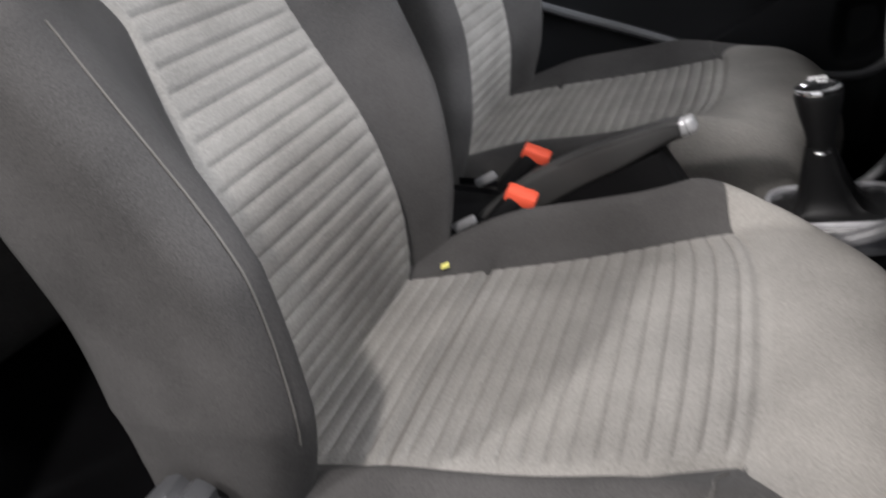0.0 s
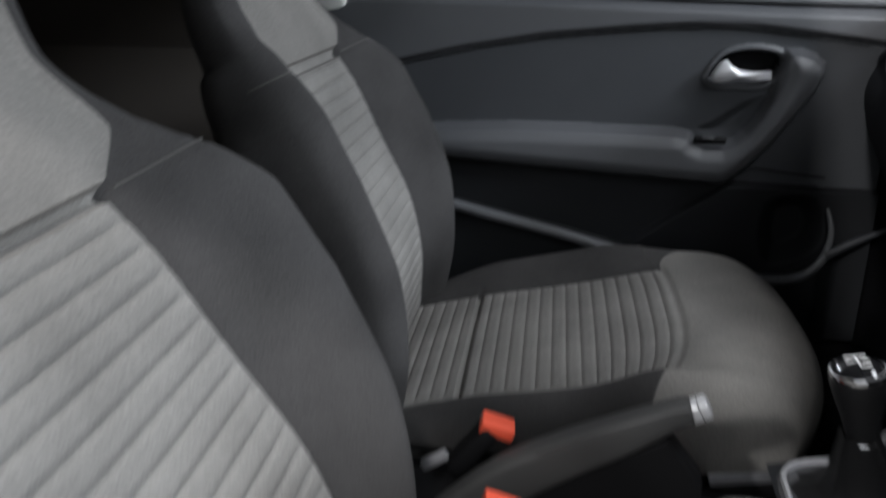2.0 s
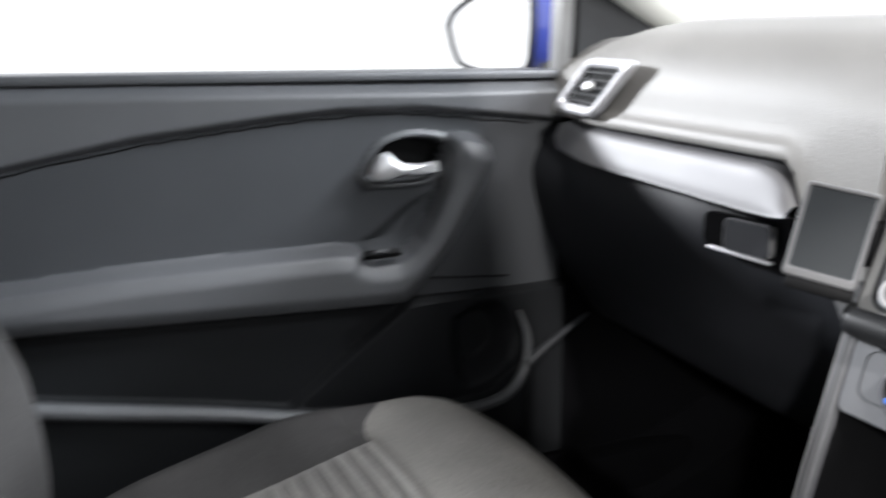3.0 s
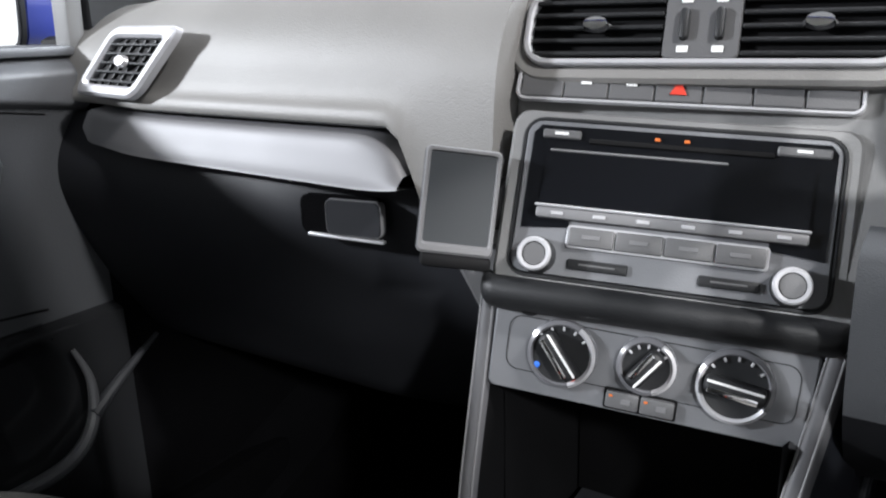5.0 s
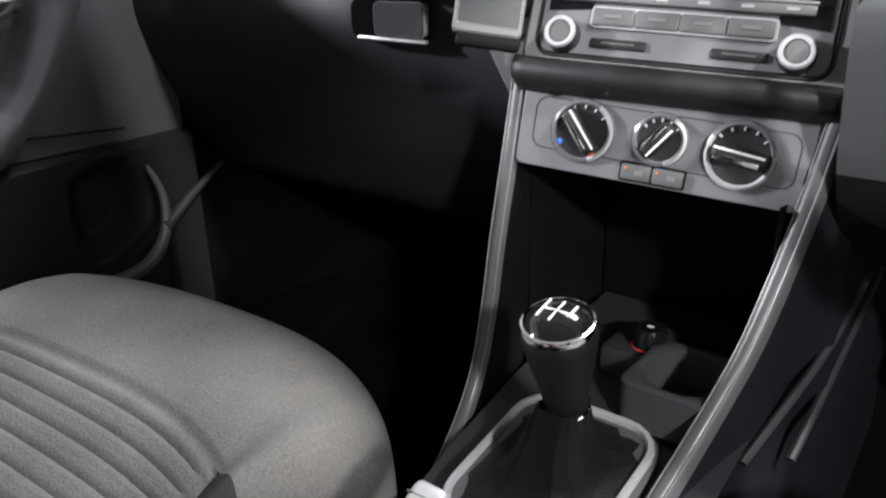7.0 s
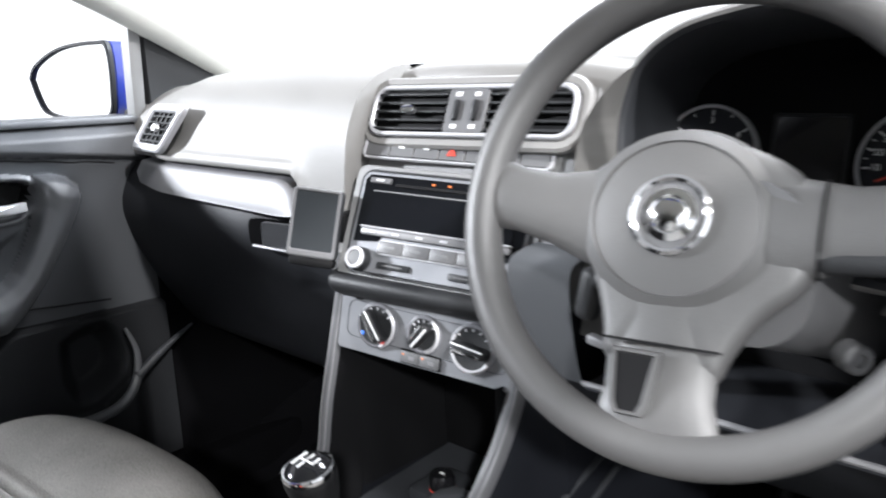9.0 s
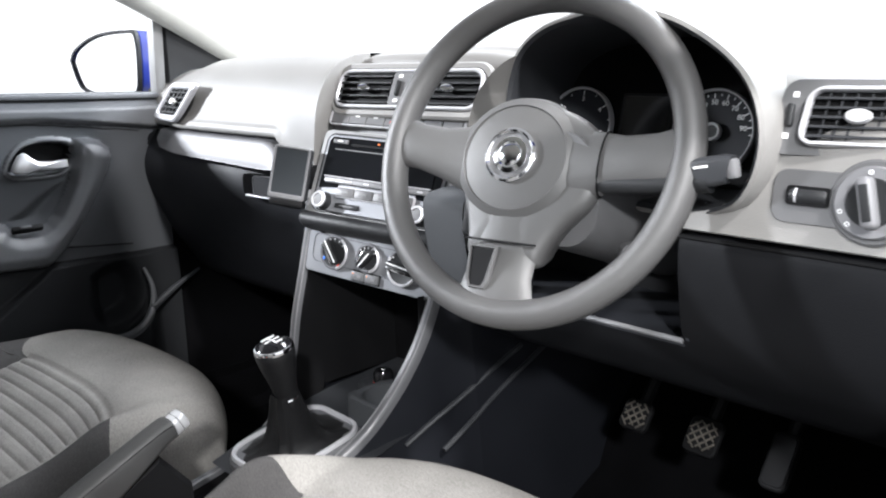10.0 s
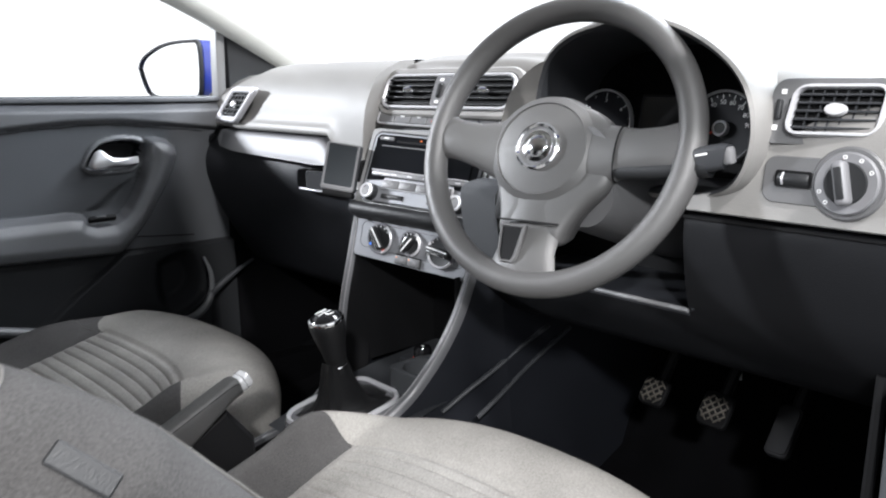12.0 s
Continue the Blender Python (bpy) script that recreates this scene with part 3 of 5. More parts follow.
def edge_distance(outline, y, z):
    """How far the points (y, z) lie inside the closed outline; negative outside."""
    best, inside = np.full(y.shape, 1e9), np.zeros(y.shape, bool)
    for (ay, az), (by, bz) in zip(outline, outline[1:] + outline[:1]):
        dy, dz = by - ay, bz - az
        k = np.clip(((y - ay) * dy + (z - az) * dz) / (dy * dy + dz * dz), 0, 1)
        best = np.minimum(best, np.hypot(y - ay - k * dy, z - az - k * dz))
        if abs(dz) > 1e-9:
            inside ^= ((az > z) != (bz > z)) & (y < ay + (z - az) / dz * dy)
    return np.where(inside, best, -best)


def ease(x):
    x = np.clip(x, 0, 1)
    return x * x * (3 - 2 * x)


def rounded_line(pts, n=5):
    """A closed smooth outline through flat points."""
    return [(p.x, p.y) for p in spline([(a, b, 0) for a, b in pts + pts[:1]], n)[:-1]]


# armrest that sweeps up into the pull grip, the pocket of the handle, the scoop behind the grip, the open end of the map pocket
GRIP = [(-0.84, 0.745), (-0.43, 0.727), (-0.20, 0.713), (0.020, 0.701), (0.034, 0.703), (0.062, 0.727), (0.101, 0.772), (0.138, 0.829), (0.160, 0.868), (0.171, 0.895), (0.168, 0.911), (0.152, 0.925), (0.128, 0.933), (0.108, 0.933), (0.103, 0.918), (0.099, 0.890), (0.088, 0.854), (0.072, 0.822), (0.055, 0.796), (0.038, 0.781), (0.020, 0.773), (-0.012, 0.773), (-0.026, 0.779), (-0.034, 0.789), (-0.06, 0.794), (-0.168, 0.796), (-0.338, 0.797), (-0.463, 0.792), (-0.84, 0.775)]
HOLE = rounded_line([(-0.014, 0.884), (-0.002, 0.908), (0.017, 0.925), (0.052, 0.932), (0.092, 0.927), (0.103, 0.915), (0.097, 0.896), (0.084, 0.879), (0.066, 0.873), (0.02, 0.873), (-0.006, 0.876)])
SCOOP = rounded_line([(0.092, 0.862), (0.072, 0.822), (0.040, 0.783), (0.0, 0.777), (-0.028, 0.796), (0.0, 0.812), (0.045, 0.845)])
HOLLOW = rounded_line([(0.098, 0.672), (0.135, 0.690), (0.176, 0.691), (0.200, 0.668), (0.211, 0.632), (0.203, 0.595), (0.170, 0.566), (0.12, 0.556), (0.096, 0.60)])
ny, nz = 330, 250
gy, gz = np.linspace(-0.80, 0.285, ny), np.linspace(0, 1, nz)
tops = np.array([belt(y) for y in gy])
seams = np.array([curve_z(y) for y in gy])
Y = np.repeat(gy[:, None], nz, 1)
Z = np.where(gz[None] < 0.9, 0.42 + 0.52 * gz[None] / 0.9, 0.94 + (tops[:, None] - 0.94) * (gz[None] - 0.9) / 0.1)
grip_in, hole_in, scoop_in, hollow_in = (edge_distance(o, Y, Z) for o in (GRIP, HOLE, SCOOP, HOLLOW))
above = Z - seams[:, None]
joint_z = np.interp(Y, [-0.84, -0.43, -0.20, 0.034, 0.24], [0.745, 0.727, 0.713, 0.703, 0.700])
crease = (Y - 0.034) * 0.585 - (Z - 0.706) * 0.811
lift = 0.013 * ease((above + 0.001) / 0.012) - 0.034 * ease((Z - tops[:, None] + 0.022) / 0.03)
lift += (0.030 + 0.012 * ease(grip_in / 0.03)) * ease((grip_in + 0.004) / 0.014)
lift += 0.005 * ease((hole_in + 0.011) / 0.006) * ease((0.002 - hole_in) / 0.004) - 0.030 * ease(hole_in / 0.006)
lift -= 0.016 * ease(scoop_in / 0.022) * ease((-grip_in) / 0.004)
low = ease((joint_z - Z) / 0.006) * (grip_in < 0)
lift += low * (0.004 + 0.014 * ease(crease / 0.012)) - 0.040 * ease(hollow_in / 0.035)
pocket_z = np.interp(Y, [-0.75, -0.416, -0.249, -0.114, 0.073, 0.157, 0.24], [0.72, 0.643, 0.606, 0.572, 0.542, 0.546, 0.60])
lift += 0.040 * ease((pocket_z - Z) / 0.010) * ease((0.24 - Y) / 0.05)
rows = [[Vector((-0.705 + lift[a, b], Y[a, b], Z[a, b])) for b in range(nz)] for a in range(ny)]


def door_kind(a, b):
    if above[a, b] > 0:
        return "upper_trim"
    if hole_in[a, b] > 0.003:
        return "handle_recess"
    if hole_in[a, b] > -0.009 and grip_in[a, b] < 0:
        return "recess_rim"
    if grip_in[a, b] > -0.002:
        return "armrest"
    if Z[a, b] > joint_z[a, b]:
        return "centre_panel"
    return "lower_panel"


# lower_panel gets the darkened plastic, shade included in its colour
DOOR_LOOK = {"upper_trim": M_DOOR, "handle_recess": M_BLACK, "recess_rim": M_DOOR, "armrest": M_DOOR, "centre_panel": M_DOORC, "lower_panel": M_DOOR_SHADED}
for k, bm in split_sheet(rows, door_kind).items():
    part(k, bm, DOOR_LOOK[k], door, {"handle_recess": "black handle recess", "armrest": "grey armrest with pull grip"}.get(k, ""), angle=60)


def on_door(y, z):
    """The point of the door trim at that length and height."""
    a = int(np.clip(round((y + 0.80) / 1.085 * (ny - 1)), 0, ny - 1))
    b = int(np.argmin(np.abs(Z[a] - z)))
    return rows[a][b]


part("door_skin", rbox((0.03, 1.10, 0.62), pose(-0.80, -0.26, 0.69, 0, 3, 0), 0.01), M_BLUE, door)
part("window_sill", rbox((0.09, 1.09, 0.012), Matrix.Translation((-0.75, -0.258, 1.021)) @ Euler((radians(-1.5), 0, 0)).to_matrix().to_4x4(), 0.004), M_DOOR, door)
lever = [(-0.012, 0.886), (-0.007, 0.897), (0.003, 0.912), (0.013, 0.916), (0.022, 0.906), (0.036, 0.899), (0.062, 0.896), (0.086, 0.898), (0.087, 0.885), (0.062, 0.882), (0.036, 0.883), (0.010, 0.879), (-0.005, 0.880)]
part("door_handle", prism(lever[::-1], 0.018, Matrix.Translation((-0.694, 0, 0)) @ Euler((radians(90), 0, radians(90))).to_matrix().to_4x4() @ Euler((0, radians(4), 0)).to_matrix().to_4x4(), 0.006), M_SILVER, door, "satin chrome door handle", angle=70)
part("switch_plate", rbox((0.010, 0.054, 0.014), pose(-0.676, -0.002, 0.782, 0, 50, 0), 0.003), M_BLACK, door, "black window switch plate")
part("window_switch", rbox((0.006, 0.020, 0.008), pose(-0.671, -0.006, 0.786, 0, 50, 0), 0.002), M_CUP, door, "small window switch")
part("pocket_strip", tube(spline([(-0.655, -0.62, 0.694), (-0.652, -0.416, 0.645), (-0.650, -0.249, 0.608), (-0.649, -0.114, 0.574), (-0.648, 0.0, 0.553), (-0.648, 0.073, 0.544), (-0.650, 0.157, 0.548), (-0.656, 0.200, 0.578), (-0.664, 0.213, 0.628), (-0.676, 0.204, 0.670)], 8), [interp(i, [0, 40, 56, 72], [0.010, 0.0095, 0.008, 0.003]) for i in range(73)], 10, up=(1, 0, 0)), M_DOOR, door, "grey map pocket edge")
part("strip_tail", tube(spline([(-0.656, 0.205, 0.590), (-0.664, 0.245, 0.612), (-0.675, 0.285, 0.628), (-0.69, 0.33, 0.642)], 8), [interp(i, [0, 24], [0.009, 0.003]) for i in range(25)], 10, up=(1, 0, 0)), M_CUP, door)
for pts in ([(y, interp(y, [-0.84, -0.43, -0.20, 0.034], [0.745, 0.727, 0.713, 0.703]) - 0.002) for y in np.linspace(-0.70, 0.032, 40)], [(0.069, 0.731), (0.13, 0.724), (0.199, 0.717)], [(0.045, 0.706), (0.10, 0.703), (0.165, 0.700), (0.19, 0.688)]):
    part("joint_line", tube([on_door(y, z) + Vector((0.0008, 0, 0)) for y, z in pts], 0.0016, 6), M_BLACK, door)
part("panel_seam", tube([on_door(y, curve_z(y) - 0.003) + Vector((0.0008, 0, 0)) for y in np.linspace(-0.72, 0.235, 60)], 0.0010, 6), M_BLACK, door)
part("window_guide", rbox((0.03, 0.022, 0.24), pose(-0.715, 0.292, 1.105, 0, 4, 0), 0.005), M_STACK, door, "pale grey window guide bar")
tri = [(0.306, 1.005), (0.500, 1.020), (0.475, 1.062), (0.435, 1.100), (0.385, 1.140), (0.350, 1.165), (0.306, 1.195)]
part("corner_trim", prism(tri, 0.02, Matrix.Translation((-0.72, 0, 0)) @ Euler((radians(90), 0, radians(90))).to_matrix().to_4x4(), 0.004), M_DARK, door, "dark triangular corner trim")

mirror = thing("door_mirror", "blue door mirror outside the passenger window", "mirror", (-0.86, 0.35, 0.98))
mo = [(-0.077, 0.016), (-0.066, 0.034), (-0.035, 0.052), (0.0, 0.062), (0.05, 0.065), (0.070, 0.058), (0.070, -0.005), (0.058, -0.044), (0.0, -0.046), (-0.05, -0.038), (-0.066, -0.020)]
mo = [(p.x * 1.17, p.y * 1.15) for p in spline([(x, y, 0) for x, y in mo + mo[:1]], 4)[:-1]]
MM = Matrix.Translation((-0.938, 0.284, 1.057)) @ Euler((radians(90), 0, radians(26))).to_matrix().to_4x4()
part("mirror_shell", prism([(x * 1.06, y * 1.08) for x, y in mo], 0.08, MM @ Matrix.Translation((0, 0, -0.085)), 0.004), M_BLUE, mirror)
part("mirror_rim", frame_ring([(x * 1.07, y * 1.09) for x, y in mo], mo, 0.012, MM @ Matrix.Translation((0, 0, -0.004))), M_DARK, mirror)
part("mirror_glass", prism(mo, 0.003, MM @ Matrix.Translation((0, 0, -0.002))), M_MIRROR, mirror)
part("mirror_arm", rbox((0.13, 0.06, 0.04), pose(-0.79, 0.37, 1.0, 0, 0, 20), 0.012), M_BLACK, mirror)

# ---- dashboard ----
dash = thing("dashboard", "grey soft-touch dashboard with a dark lower part", "dashboard", (0, 0.4, 0.6))


def pad_rows(xs, low, face):
    """Upper dash pad: from the windscreen to the lower edge of its face, row by row across the car."""
    rows = []
    for x in xs:
        side = smooth01((abs(x) - 0.45) / 0.27)
        drop = 0.022 * side
        f = face(x)
        prof = [(0.97, 1.00), (0.75, 1.045 - drop), (0.55, 1.07 - drop), (f + 0.125, 1.078 - drop), (f + 0.075, 1.070 - drop), (f + 0.04, 1.050 - drop), (f + 0.018, 1.015 - drop * 0.5), (f + 0.008, 0.975), (f, low(x) + 0.012), (f + 0.004, low(x)), (f + 0.05, low(x) - 0.004)]
        rows.append(spline([(x, a, b) for a, b in prof], 4))
    closing = [Vector((p.x, max(p.y, 0.36), p.z)) for p in rows[-1]]
    opening = [Vector((p.x, max(p.y, 0.36), p.z)) for p in rows[0]]
    return [opening] + rows + [closing]


def skirted(rows):
    """Adds a downward edge at both ends of a pad."""
    drop = Vector((0, 0, -0.07))
    return [[p + drop for p in rows[0]]] + rows + [[p + drop for p in rows[-1]]]


part("passenger_pad", sheet(pad_rows(np.linspace(-0.725, -0.128, 50), lambda x: 0.950 - 0.085 * smooth01((x + 0.224) / 0.050), lambda x: 0.240 + 0.026 * smooth01((-x - 0.52) / 0.16))), M_PAD, dash)


def round_hood(rows, sign):
    """Moves the points of a pad sideways so that it ends along the mouth of the instrument hood."""
    for row in rows:
        for p in row:
            if sign > 0:
                p.x = max(p.x, interp(p.z, [0.90, 0.918, 0.932, 0.96, 1.0, 1.04, 1.06, 1.073, 1.10], [0.44, 0.48, 0.540, 0.567, 0.574, 0.560, 0.540, 0.520, 0.46]))
            elif p.z > 0.915:
                p.x = min(p.x, interp(p.z, [0.915, 0.935, 0.985, 1.025, 1.068, 1.095], [0.30, 0.213, 0.191, 0.194, 0.211, 0.250]))
    return rows


part("driver_pad", sheet(round_hood(pad_rows(np.linspace(0.44, 0.725, 22), lambda x: 0.905, lambda x: 0.222), 1)), M_PAD, dash)
part("inner_pad", sheet(round_hood(pad_rows(np.linspace(0.172, 0.350, 16), lambda x: 0.905, lambda x: 0.235 + 0.097 * smooth01((0.29 - x) / 0.12)), -1)), M_PAD, dash)
part("centre_pad", sheet(skirted([spline([(x, a + (0.006 + 0.18 * max(x, 0.0) if a < 0.4 else 0.0), b - 0.008 * smooth01((abs(x - 0.011) - 0.09) / 0.08)) for a, b in ((0.97, 1.00), (0.75, 1.05), (0.55, 1.075), (0.42, 1.085), (0.36, 1.078), (0.335, 1.06), (0.335, 0.97), (0.30, 0.80))], 4) for x in np.linspace(-0.160, 0.182, 12)])), M_PAD, dash)
part("hood_top_pad", sheet(skirted([spline([(x, a, b - 0.030 * smooth01((x - 0.36) / 0.12)) for a, b in ((0.97, 1.00), (0.75, 1.05), (0.56, 1.077), (0.51, 1.084), (0.480, 1.080), (0.475, 1.03))], 4) for x in np.linspace(0.200, 0.500, 10)])), M_PAD, dash)

# silver-grey strip under the passenger pad, bulging towards its rounded inner end
rows = []
for x in np.linspace(-0.656, -0.206, 60):
    end = math.sqrt(max(1 - max((x + 0.262) / 0.0575, 0) ** 2, 0.0))
    tall = interp(x, [-0.656, -0.652, -0.645, -0.5, -0.25], [0.020, 0.031, 0.036, 0.040, 0.045])
    top = 0.945 - tall * (1 - end) * 0.9
    tall *= end
    y0 = 0.240 + 0.026 * smooth01((-x - 0.52) / 0.16)
    rows.append(spline([(x, y0 + 0.03, top + 0.003), (x, y0 + 0.004, top), (x, y0 - 0.005, top - tall * 0.10), (x, y0 - 0.011, top - tall * 0.5), (x, y0 - 0.0155, top - tall * 0.92), (x, y0 - 0.011, top - tall), (x, y0 + 0.03, top - tall - 0.004)], 4))
part("trim_strip", sheet(rows), M_TRIM, dash, "silver-grey metallic trim strip")

# glovebox side and knee panels
rows = []
for x in np.linspace(-0.705, -0.135, 36):
    d = 0.024 * smooth01((x + 0.36) / 0.16)
    rows.append(spline([(x, 0.275, 0.940), (x, 0.250 + d * 0.6, 0.905), (x, 0.240 + d, 0.87), (x, 0.246 + d, 0.83), (x, 0.270 + d, 0.77), (x, 0.31 + d, 0.70), (x, 0.38 + d, 0.62), (x, 0.55, 0.58), (x, 0.9, 0.60)], 5))
glove = part("glovebox", sheet(rows), M_PANEL, dash, "dark satin glovebox lid")
GM = plane_pose(-0.282, 0.2455, 0.866, 9, 0) @ Matrix.Diagonal((0.84, 0.95, 1, 1))
# raised plate, not a hollow: black stands in for the recess's shade
part("handle_pocket", prism(rounded(0.100, 0.038, 0.010, 5, 0.001, 0.004), 0.0065, GM @ Matrix.Translation((0, 0, -0.002)), 0.0), M_CARPET_SHADE, glove, "glovebox handle pocket with its recess shade painted black")
flap = part("handle_flap", prism(rounded(0.066, 0.034, 0.007, 5, 0.018, 0.004), 0.009, GM, 0.002), M_PANEL, glove)
part("flap_rim", frame_ring(rounded(0.0665, 0.0345, 0.007, 5, 0.018, 0.004), rounded(0.0645, 0.0325, 0.006, 5, 0.018, 0.004), 0.0085, GM), M_RAIL, flap)
part("handle_edge", rbox((0.092, 0.003, 0.006), GM @ Matrix.Translation((0.007, -0.0155, 0.006)) @ Euler((0, 0, radians(-1.5))).to_matrix().to_4x4(), 0.0012), M_RIM, glove, "bright handle edge")
xs = [0.13, 0.16, 0.20, 0.24, 0.28, 0.32, 0.36, 0.40, 0.44, 0.47, 0.490, 0.52, 0.56, 0.60, 0.64, 0.68, 0.705]
rows = [spline([(x, 0.27, 0.906), (x, 0.232, 0.900), (x, 0.225, 0.88), (x, 0.232, 0.83), (x, 0.246, 0.785), (x, 0.28, 0.74), (x, 0.35, 0.69), (x, 0.5, 0.68), (x, 0.9, 0.70)], 5) for x in xs]
knee = split_sheet(rows, lambda i, j: "open" if xs[i] < 0.489 and xs[i] > 0.19 and j < 20 else "side" if xs[i] < 0.19 and j < 20 else "panel")
knee_side = knee["side"]
knee = part("knee_panel", knee["panel"], M_KNEE_SHADED, dash, "lower knee panel with its shade in the colour")
part("stack_flank", knee_side, M_DOORC, knee, "grey flank beside the centre stack")
part("opening_back", rbox((0.34, 0.02, 0.22), pose(0.33, 0.40, 0.83), 0.004), M_BLACK, knee)
part("opening_side", rbox((0.006, 0.15, 0.11), pose(0.494, 0.318, 0.842), 0.002), M_PANEL, knee)
part("opening_edge", tube([(0.20, 0.246, 0.786), (0.34, 0.246, 0.786), (0.489, 0.246, 0.786)], 0.003, 8), M_RAIL, knee)
part("upper_joint", rbox((0.22, 0.004, 0.004), pose(0.597, 0.227, 0.898), 0.001, 1), M_BLACK, knee)
part("opening_floor", rbox((0.29, 0.15, 0.006), pose(0.345, 0.322, 0.782), 0.002), M_PANEL, knee)


def air_vent(name, cx, cy, cz, w, h, yaw, lean, skew, slats, rim, label, bars=0):
    """A framed dash vent with slats and a small bright slider."""
    vent = thing(name, label, "air vent", (cx, cy, cz), group="dashboard vents")
    m = plane_pose(cx, cy, cz, yaw, lean)
    sk = lambda pts: [(x + skew * y, y) for x, y in pts]
    part("frame", frame_ring(sk(rounded(w + 2 * rim, h + 2 * rim * 0.8, 0.014)), sk(rounded(w + 0.002, h + 0.002, 0.007)), 0.010, m, None, 0.003), M_RIM, vent, "satin silver vent frame")
    part("duct", prism(sk(rounded(w + 0.010, h + 0.008, 0.008)), 0.003, m @ Matrix.Translation((0, 0, -0.002))), M_BLACK, vent)
    for k in range(slats):
        y = -h / 2 + h * (k + 0.5) / slats
        part("slat", rbox((w, 0.0022, 0.010), m @ Matrix.Translation((skew * y, y, 0.003)) @ Euler((radians(16), 0, 0)).to_matrix().to_4x4(), 0.0006, 1), M_CUP, vent)
    for k in range(bars):
        x = -w / 2 + w * (k + 1) / (bars + 1)
        part("blade", prism([(x - 0.0008 - skew * h / 2, -h / 2), (x + 0.0008 - skew * h / 2, -h / 2), (x + 0.0008 + skew * h / 2, h / 2), (x - 0.0008 + skew * h / 2, h / 2)], 0.004, m @ Matrix.Translation((0, 0, 0.0))), M_CUP, vent)
    part("slider", lathe([(0, 0.006), (0.009, 0.005), (0.011, 0.0)], m @ Matrix.Translation((0, 0, 0.008)) @ Matrix.Diagonal((1, 0.6, 1, 1)), 16), M_SILVER, vent, "small chrome vent slider")
    return vent


air_vent("air_vent", -0.556, 0.248, 0.9965, 0.094, 0.048, -8, 20, 0.85, 5, 0.0165, "small silver-framed side vent in the dashboard", 4)
side = air_vent("air_vent", 0.637, 0.245, 1.014, 0.074, 0.040, 8, 16, 0.12, 5, 0.0065, "wide silver-framed driver's side vent in the dashboard", 6)
DV = plane_pose(0.637, 0.245, 1.014, 8, 16)
part("vent_plate", prism([(x + 0.12 * y, y) for x, y in rounded(0.116, 0.066, 0.012, 5, -0.007, 0)], 0.004, DV @ Matrix.Translation((0, 0, -0.003)), 0.001), M_GREY, side)
part("thumb_wheel", rbox((0.006, 0.020, 0.008), DV @ Matrix.Translation((-0.054, 0.001, 0.002)), 0.002), M_DARK, side, "ribbed thumb wheel")
for y in (-0.017, 0.019):
    part("wheel_mark", rbox((0.005, 0.005, 0.0008), DV @ Matrix.Translation((-0.054 + 0.12 * y, y, 0.0015)), 0.0003, 1), M_WHITE, side)
part("demister_grille", rbox((0.12, 0.006, 0.003), pose(-0.60, 0.50, 1.054, 0, 0, -3), 0.001, 1), M_GREY, dash, "thin dark demister slot")

# ---- centre stack ----
stack = thing("centre_stack", "grey plastic centre stack carrying radio and heater controls", "console", (0, 0.3, 0.75))
V = plane_pose(0.0044, 0.3184, 1.0236, 9, 26)
body = [(-0.146, 0.046), (0.146, 0.046), (0.144, -0.035), (0.136, -0.085), (0.128, -0.20), (-0.128, -0.20), (-0.136, -0.085), (-0.144, -0.035)]
part("stack_body", prism(body, 0.06, V @ Matrix.Translation((0, 0, -0.072)), 0.006), M_STACK, stack)
part("vent_surround", frame_ring(rounded(0.262, 0.060, 0.019), rounded(0.251, 0.050, 0.015), 0.010, V), M_RIM, stack, "satin silver surround of the twin vents")
part("vent_cowl", frame_ring(rounded(0.288, 0.084, 0.030), rounded(0.2615, 0.0595, 0.019), 0.010, V @ Matrix.Translation((0, 0, -0.004)), None, 0.003), M_PAD, stack, "pale grey cowl round the twin vents")
part("vent_back", prism(rounded(0.254, 0.053, 0.015), 0.002, V), M_BLACK, stack)
for sx in (-1, 1):
    for k in range(5):
        y = -0.020 + 0.010 * k
        part("slat", rbox((0.097, 0.0034, 0.010), V @ Matrix.Translation((sx * 0.0755, y, 0.005)) @ Euler((radians(20), 0, 0)).to_matrix().to_4x4(), 0.001, 1), M_DARK, stack)
    part("vent_slider", lathe([(0, 0.006), (0.009, 0.005), (0.011, 0.0)], V @ Matrix.Translation((sx * 0.0755, 0, 0.010)) @ Matrix.Diagonal((1, 0.55, 1, 1)), 16), M_CHROME, stack, "small chrome vent slider")
part("vent_divider", prism(rounded(0.052, 0.050, 0.004), 0.009, V, 0.001), M_GREY, stack)
for sx in (-1, 1):
    part("vent_wheel", rbox((0.007, 0.024, 0.012), V @ Matrix.Translation((sx * 0.012, 0, 0.008)), 0.003), M_DARK, stack, "ribbed vent wheel")
    for sy in (-1, 1):
        part("vent_mark", rbox((0.008, 0.005, 0.001), V @ Matrix.Translation((sx * 0.012, sy * 0.0185, 0.0095)), 0.0004, 1), M_WHITE, stack)

H = plane_pose(-0.005, 0.301, 0.982, 12, 28) @ Euler((0, 0, radians(-2.0))).to_matrix().to_4x4()
part("switch_panel_rim", frame_ring(rounded(0.242, 0.027, 0.008), rounded(0.236, 0.021, 0.006), 0.004, H), M_RIM, stack, "thin silver rim of the switch row")
for k in range(7):
    x = -0.1005 + 0.0335 * k
    part("switch", rbox((0.0325, 0.0205, 0.006), H @ Matrix.Translation((x, 0, 0.001)), 0.001, 1), M_GREY, stack)
